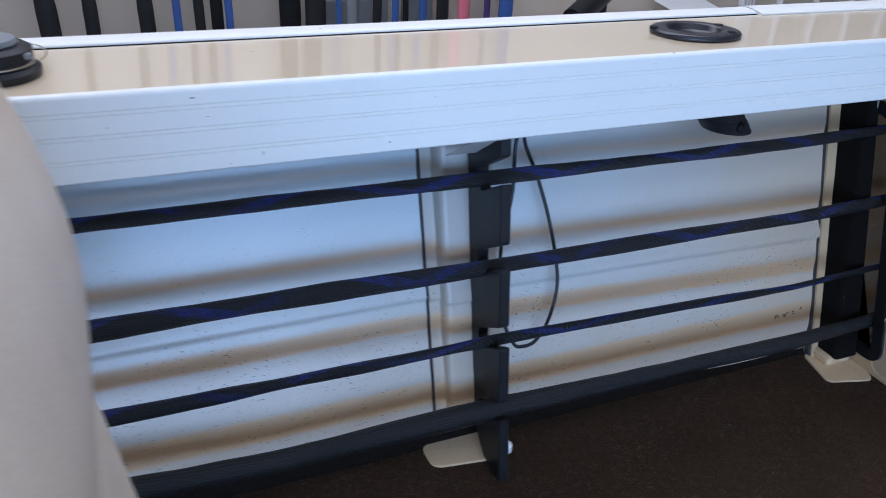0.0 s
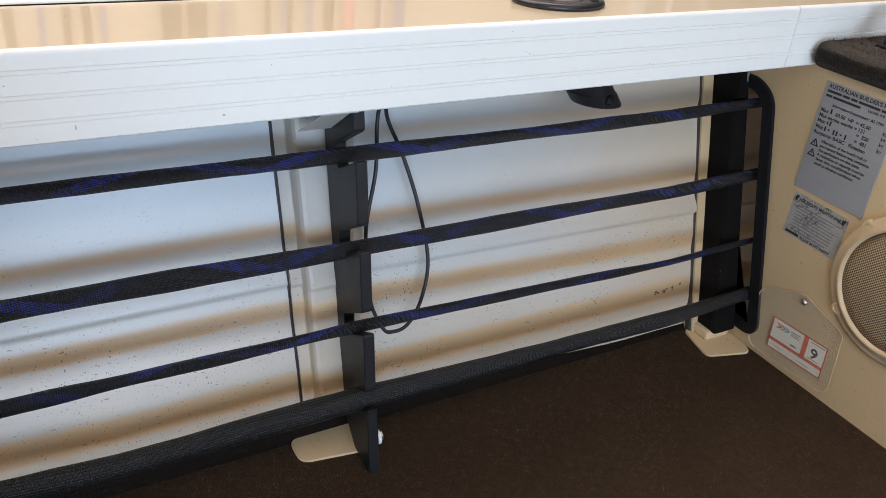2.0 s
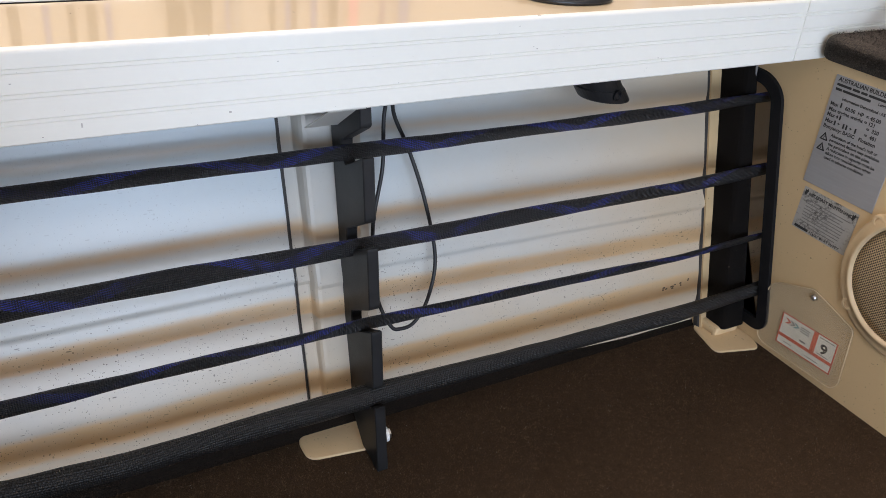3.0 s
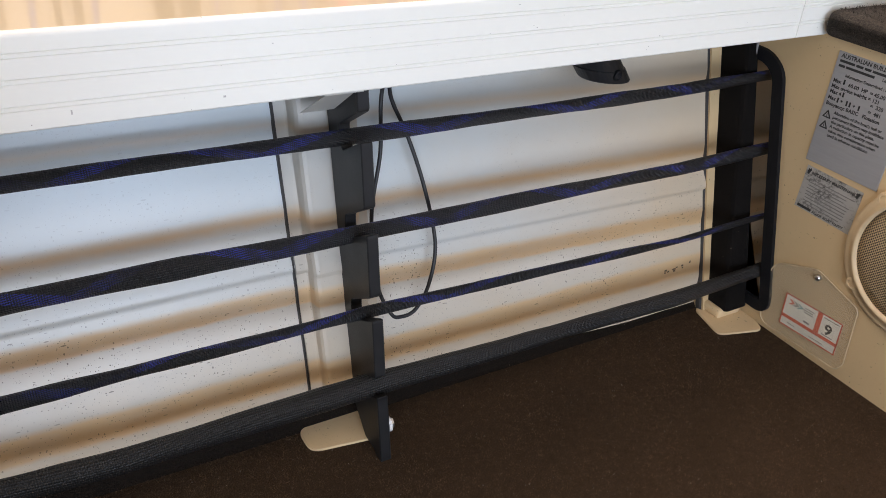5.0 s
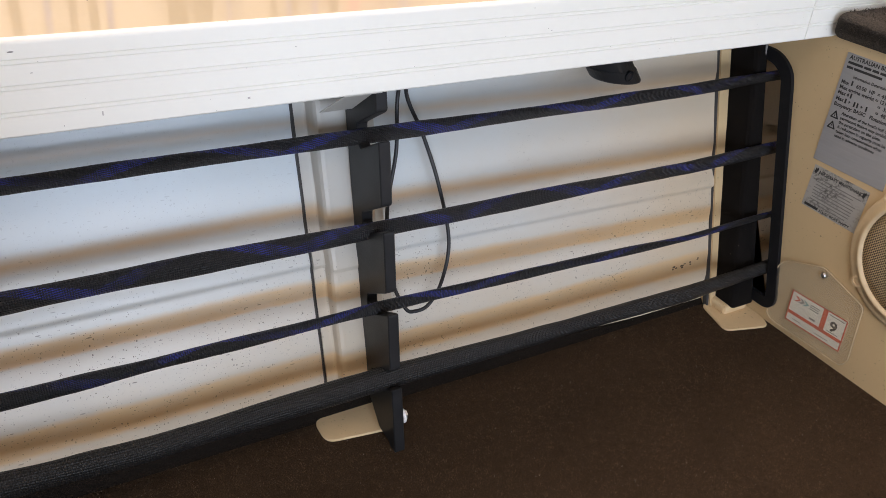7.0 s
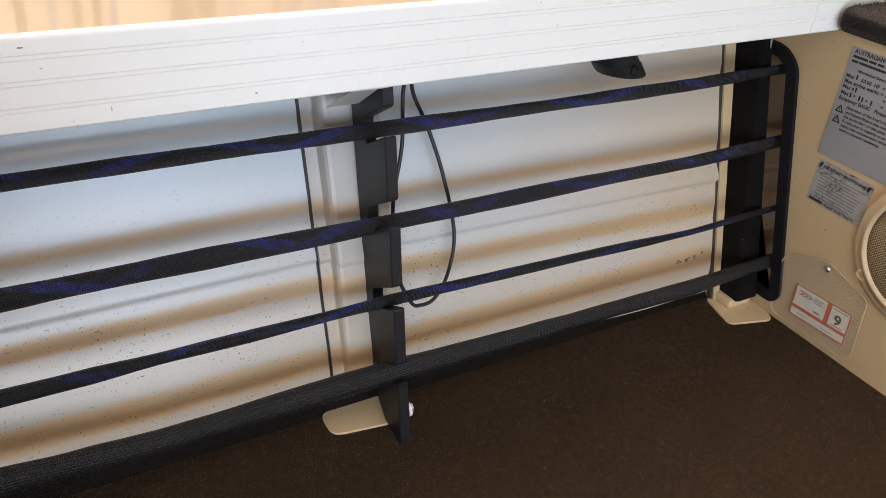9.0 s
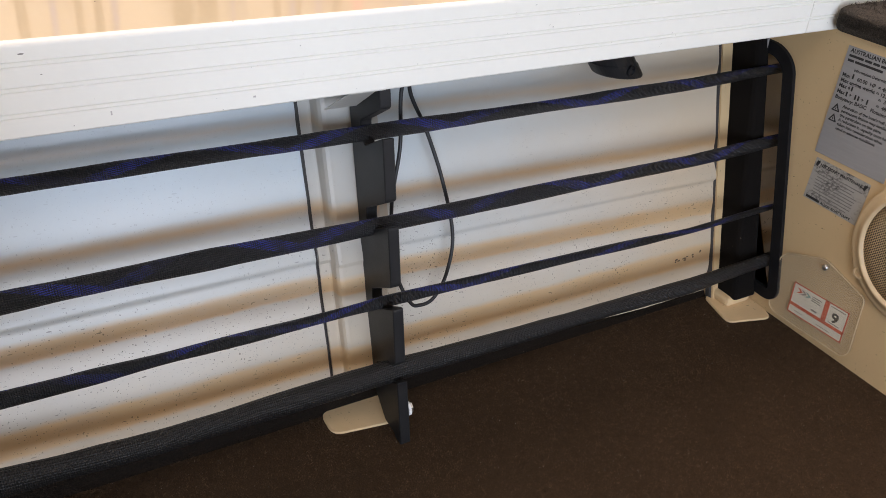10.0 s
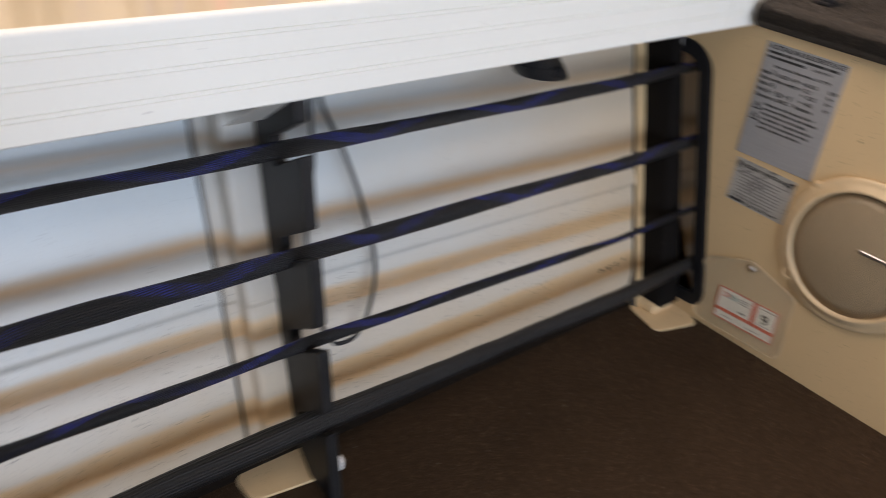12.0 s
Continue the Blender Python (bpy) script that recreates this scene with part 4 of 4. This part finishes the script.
for x, y, w, h in ((0.033, 0.047, 0.016, 0.0016), (0.033, 0.0435, 0.014, 0.0016), (0.033, 0.040, 0.015, 0.0016), (0.036, 0.024, 0.010, 0.003), (0.064, 0.050, 0.024, 0.0012), (0.066, 0.0225, 0.018, 0.0012), (0.012, 0.007, 0.014, 0.001), (0.050, 0.006, 0.022, 0.001)):
    bar(cm @ Matrix.Translation((0, 0, 0.0001)), x, y, w, h, M_GREYINK, card)
put(part("screw", lathe([(0.0042, 0.0), (0.0042, 0.0045), (0.003, 0.0062), (0.001, 0.0066)], (BX, -0.0500, 0.1205), (-1, 0, 0), 20), M_STEEL), pouch)

# ---- chips and scuffs ----
for x, z, w, h in ((-0.263, 0.4325, 0.0012, 0.0036), (-0.146, 0.4320, 0.0022, 0.0016), (0.165, 0.4655, 0.0016, 0.0010), (0.33, 0.4440, 0.0012, 0.0008)):
    put(part("paint_chip", box(bmesh.new(), (x, FACE_Y - 0.0002, z), (x + w, FACE_Y + 0.0012, z + h)), M_CHIP), coaming)
for x, w in ((-0.158, 0.0008), (0.165, 0.003)):
    put(part("paint_chip", box(bmesh.new(), (x, FACE_Y + 0.003, TOP - 0.001), (x + w, FACE_Y + 0.006, TOP + 0.0002)), M_CHIP), coaming)
scuff = thing("scuff_marks", "short dark scuff marks on the hull paint", "scuff", (0.515, 0.1, 0.07))
random.seed(12)
for i in range(16):
    x = 0.485 + 0.05 * random.random()
    z = 0.070 + 0.006 * random.random() + 0.08 * (x - 0.5)
    bm = box(bmesh.new(), (-0.0008 - 0.0022 * random.random(), -0.0003, -0.0006 - 0.001 * random.random()), (0.0015, 0.0012, 0.0008))
    bm.transform(Matrix.Translation((x, hull_y(x, z), z)) @ Matrix.Rotation(radians(-17), 4, "X"))
    put(part("scuff", bm, M_SCUFF), scuff)

# ---- strap end on the lid ----
strap = thing("black_strap", "black webbing strap end standing on the carpeted lid", "strap", (0.665, -0.006, 0.4575))
bm = sweep(spline([(0.663, -0.008, 0.4565), (0.668, -0.006, 0.470), (0.684, -0.003, 0.486), (0.694, 0.000, 0.502)], 8), 0.0085, 10)
put(part("webbing", bm, M_RUBBER, smooth=True), strap)
put(part("stitched_foot", box(bmesh.new(), (0.652, -0.018, 0.4565), (0.678, 0.004, 0.4615), 0.002), M_RUBBER), strap)

# ---- folded boat seat beside the camera ----
seat = thing("boat_seat", "cream vinyl folding boat seat with worn piping", "seat", (-0.62, -0.42, 0.0))


def cushion(lo, hi, r, puff):
    bm = box(bmesh.new(), lo, hi)
    bmesh.ops.subdivide_edges(bm, edges=bm.edges[:], cuts=9, use_grid_fill=True)
    c = (Vector(lo) + Vector(hi)) / 2
    hs = (Vector(hi) - Vector(lo)) / 2
    for v in bm.verts:
        d = v.co - c
        inner = Vector([max(-hs[i] + r, min(hs[i] - r, d[i])) for i in range(3)])
        o = d - inner
        if o.length > 1e-6:
            o = o.normalized() * r
        v.co = c + inner + o
        k = (1 - (d.x / hs.x) ** 2) * (1 - (d.y / hs.y) ** 2)
        v.co.z += math.copysign(puff * k, d.z) + 0.002 * wobble(v.co.x * 14 + v.co.y * 9, 6)
    return bm


bm = cushion((-0.70, -0.52, 0.452), (-0.4050, -0.240, 0.690), 0.030, 0.004)
for v in bm.verts:
    d = v.co.z - 0.515
    v.co.x -= (2.0 if d > 0 else 4.6) * d * d
back_ = put(part("backrest", bm, M_VINYL, smooth=True), seat)
bm = cushion((-0.71, -0.53, 0.30), (-0.3985, -0.245, 0.482), 0.030, 0.004)
for v in bm.verts:
    v.co.x -= 0.15 * (v.co.z - 0.379)
put(part("seat_cushion", bm, M_VINYL, smooth=True), seat)
pip = [(-0.466 + 0.046 * math.cos(a), -0.288 + 0.046 * math.sin(a), 0.572) for a in np.linspace(-0.2, math.pi / 2, 12)]
line = [(-0.4155, -0.48, 0.572)] + pip + [(-0.66, -0.242, 0.572)]
put(part("piping", sweep(line, 0.0022, 8), M_VINYL, smooth=True), back_)
put(part("pedestal", disc(bmesh.new(), (-0.56, -0.40, 0.0), (0, 0, 1), 0.035, 0.40, 24), M_STEEL), seat)

# ---- garage round the boat ----
G = -0.62
tagged(part("ground", box(bmesh.new(), (-40, -60, G - 0.1), (40, 40, G)), M_CONCRETE), "bare grey concrete floor", "concrete", kind="structure")
WY = 1.85
tagged(part("wall_north", box(bmesh.new(), (-3.6, WY, G), (4.2, WY + 0.12, 2.2)), M_WALL), "beige painted garage wall", "wall", kind="structure")
tagged(part("wall_west", box(bmesh.new(), (-3.72, -3.6, G), (-3.6, WY + 0.12, 2.2)), M_WALL), "beige painted garage wall", "wall", kind="structure")
tagged(part("wall_east", box(bmesh.new(), (4.2, -3.6, G), (4.32, WY + 0.12, 2.2)), M_WALL), "beige painted garage wall", "wall", kind="structure")
bm = bmesh.new()
for lo, hi in (((-3.72, -3.72), (4.32, -2.0)), ((-3.72, -2.0), (-1.35, -0.7)), ((1.35, -2.0), (4.32, -0.7)), ((-3.72, -0.7), (4.32, 0.25)), ((-3.72, 1.65), (4.32, WY + 0.12)), ((-3.72, 0.25), (-1.35, 1.65)), ((1.35, 0.25), (4.32, 1.65))):
    box(bm, (*lo, 2.2), (*hi, 2.3))
tagged(part("ceiling", bm, M_WALL_WHITE), "white painted garage ceiling", "ceiling", kind="structure")
# unseen opaque panels added to close the ceiling above the two fill lamps
tagged(part("added_roof_panel", box(bmesh.new(), (-1.35, 0.25, 2.24), (1.35, 1.65, 2.25)), M_WALL_WHITE), "unseen white panel added in the roof above a fill lamp", "roof panel", kind="structure")
tagged(part("added_roof_panel", box(bmesh.new(), (-1.35, -2.0, 2.24), (1.35, -0.7, 2.25)), M_WALL_WHITE), "unseen white panel added in the roof above a fill lamp", "roof panel", kind="structure")
tagged(part("wall_south_west", box(bmesh.new(), (-3.72, -3.72, G), (-2.25, -3.6, 2.2)), M_WALL), "beige painted garage wall", "wall", kind="structure")
tagged(part("wall_south_east", box(bmesh.new(), (0.55, -3.72, G), (4.32, -3.6, 2.2)), M_WALL), "beige painted garage wall", "wall", kind="structure")
# unseen wall added to close the assumed opening above the lamp
tagged(part("wall_south_lintel", box(bmesh.new(), (-2.25, -3.72, 1.66), (0.55, -3.6, 2.2)), M_WALL), "beige wall added above the unseen garage opening", "wall", kind="structure")


def standing_rod(x, mat, w0, w1, lean, label):
    """A sleeved rod that stands on the ground against the wall."""
    t = thing("sleeved_rod", label, "fishing rod", (x, WY - 0.16, G), "rods along the garage wall")
    pts = [(x + lean * u + 0.006 * wobble(u * 4, x * 9), WY - 0.16 + 0.12 * u, G + 2.3 * u) for u in np.linspace(0, 1, 24)]
    bm = sweep(pts, lambda u: w0 + (w1 - w0) * u if u > 0.36 else w0 * (0.80 + 0.20 * u / 0.36), 12)
    for v in bm.verts:
        v.co.y = WY - 0.16 + 0.12 * (v.co.z - G) / 2.3 + (v.co.y - (WY - 0.16 + 0.12 * (v.co.z - G) / 2.3)) * 0.4
    put(part("sleeve", bm, mat, smooth=True), t)


BLK, BLU = "black sleeved fishing rod standing against the garage wall", "blue sleeved fishing rod standing against the garage wall"
for x, mat, w0, w1, lean, lab in (
        (-0.515, M_BLACK, 0.034, 0.016, -0.10, BLK), (-0.415, M_BLACK, 0.024, 0.012, -0.06, BLK), (-0.262, M_BLACK, 0.027, 0.012, -0.05, BLK),
        (-0.178, M_BLUE, 0.014, 0.010, -0.05, BLU), (-0.108, M_BLACK, 0.018, 0.010, -0.05, BLK), (-0.062, M_RUBBER, 0.022, 0.012, -0.04, BLK),
        (-0.022, M_BLUE, 0.014, 0.010, -0.03, BLU), (0.150, M_RUBBER, 0.040, 0.030, 0.0, BLK), (0.225, M_BLACK, 0.040, 0.030, 0.0, BLK),
        (0.295, M_BLUE, 0.010, 0.008, 0.0, BLU), (0.345, M_GREY, 0.020, 0.012, -0.03, "grey sleeved fishing rod against the garage wall"), (0.395, M_BLACK, 0.018, 0.010, 0.05, BLK),
        (0.465, M_BLUE, 0.014, 0.010, 0.02, BLU), (0.51, M_RUBBER, 0.012, 0.010, -0.02, BLK), (0.56, M_BLUE, 0.016, 0.012, 0.0, BLU),
        (0.625, M_BLACK, 0.026, 0.016, 0.0, BLK), (0.705, M_PINK, 0.026, 0.018, -0.02, "pink sleeved fishing rod against the garage wall"),
        (0.775, M_PURPLE, 0.014, 0.010, 0.02, "dark purple sleeved fishing rod against the garage wall"), (0.830, M_BLUE, 0.032, 0.022, 0.05, BLU)):
    standing_rod(x + 0.1 * max(0.0, 0.1 - x), mat, w0 * 0.8, w1 * 0.8, lean, lab)

for x in (0.30, 0.43, 0.58):
    t = thing("storage_bin", "small grey plastic storage bin under the rods", "bin", (x, WY - 0.05, G), "storage bins")
    put(part("shell", box(bmesh.new(), (x - 0.05, WY - 0.032, G), (x + 0.05, WY - 0.004, 0.165), 0.006), M_GREY), t)

bench = thing("workbench", "white workbench against the garage wall", "workbench", (1.6, 1.55, G))
put(part("benchtop", box(bmesh.new(), (0.93, 1.25, 0.05), (3.6, WY - 0.004, 0.085), 0.004), M_WALL_WHITE), bench)
put(part("front_panel", box(bmesh.new(), (0.95, 1.30, G), (3.58, 1.32, 0.05)), M_WALL_WHITE), bench)

tube = thing("black_tube", "black plastic tube lying on the bench", "tube", (0.96, 1.6, 0.12))
put(part("barrel", lathe([(0.036, 0.0), (0.036, 0.30), (0.030, 0.30), (0.030, 0.01)], (0.955, 1.50, 0.155), (0.75, 0.4, 0.30), 28), M_BLACK), tube)

tri = thing("mini_tripod", "small black tripod standing on the bench", "tripod", (1.14, 1.62, 0.085))
put(part("column", disc(bmesh.new(), (1.14, 1.62, 0.125), (0, 0, 1), 0.012, 0.20, 16), M_BLACK), tri)
for a in (0.2, 2.9, 4.6):
    put(part("leg", sweep([(1.14, 1.62, 0.140), (1.14 + 0.06 * math.cos(a), 1.62 + 0.06 * math.sin(a), 0.118), (1.14 + 0.13 * math.cos(a), 1.62 + 0.13 * math.sin(a), 0.090)], 0.0065, 8), M_BLACK), tri)

keys = thing("key_bunch", "bunch of dark keys lying on the bench", "keys", (1.32, 1.66, 0.085))
for i in range(7):
    random.seed(70 + i)
    a = random.random() * 3.1
    px, py = 1.31 + 0.05 * random.random(), 1.63 + 0.06 * random.random()
    bm = box(bmesh.new(), (-0.03, -0.008, 0), (0.03, 0.008, 0.006), 0.002, 1)
    bm.transform(pose(px, py, 0.086 + 0.007 * i, 12, 8 * i - 20, math.degrees(a)))
    put(part("key", bm, M_GREY), keys)

paper = thing("paper_sheet", "white sheet of paper propped on the bench", "paper", (1.6, 1.7, 0.085))
bm = box(bmesh.new(), (0, 0, 0), (0.22, 0.30, 0.0012))
bm.transform(pose(1.50, 1.52, 0.087, 10, 0, 8))
put(part("sheet", bm, M_PAPER), paper)

blind = thing("wall_battens", "white slatted panel on the garage wall", "slatted panel", (2.4, WY - 0.03, 0.09), kind="structure")
for i in range(9):
    x = 1.90 + 0.016 * i if i < 4 else 1.90 + 0.19 * (i - 3)
    put(part("slat", box(bmesh.new(), (x, WY - 0.03, 0.09), (x + 0.011, WY - 0.002, 1.4), 0.002, 1), M_WALL_WHITE), blind)

# ---- carpet pile ----
def fibres(count, seed, place, size):
    """Loose upright fibres, three corners each, on a surface given by place(u, v) -> point, normal."""
    rng = np.random.default_rng(seed)
    u, v = rng.random(count), rng.random(count)
    p, nrm = place(u, v)
    a = rng.random(count) * 2 * math.pi
    flat = np.stack([np.cos(a), np.sin(a), np.zeros(count)], 1)
    lean = np.stack([rng.normal(0, 0.6, count), rng.normal(0, 0.6, count), np.zeros(count)], 1)
    h = size * (0.6 + 0.8 * rng.random(count))[:, None]
    w = size * 0.24
    verts = np.concatenate([p - flat * w, p + flat * w, p + (nrm + lean) * h], 0)
    idx = np.arange(count)
    me = bpy.data.meshes.new("carpet_pile")
    me.from_pydata(verts.tolist(), [], np.stack([idx, idx + count, idx + 2 * count], 1).tolist())
    return me


def floor_place(u, v):
    return np.stack([-0.40 + 1.01 * u, -0.62 + 0.705 * v, np.full(len(u), -0.0003)], 1), np.tile((0.0, 0.0, 1.0), (len(u), 1))


me = fibres(420000, 5, floor_place, 0.0019)
me.materials.append(M_PILE)
tagged(new("carpet_pile", me), "short brown carpet pile on the deck", "carpet pile", kind="stuff")


def lid_place(u, v):
    top = u > 0.28
    x = np.where(top, 0.606 + 0.55 * (u - 0.28) / 0.72, 0.5963)
    y = 0.040 - 0.55 * v
    z = np.where(top, 0.4573, 0.4335 + 0.016 * np.mod(u * 91.7, 1.0))
    n = np.where(top[:, None], (0.0, 0.0, 1.0), (-1.0, 0.0, 0.3))
    return np.stack([x, y, z], 1), n


me = fibres(50000, 6, lid_place, 0.0024)
me.materials.append(M_PILE_LID)
put(new("carpet_nap", me), lid)
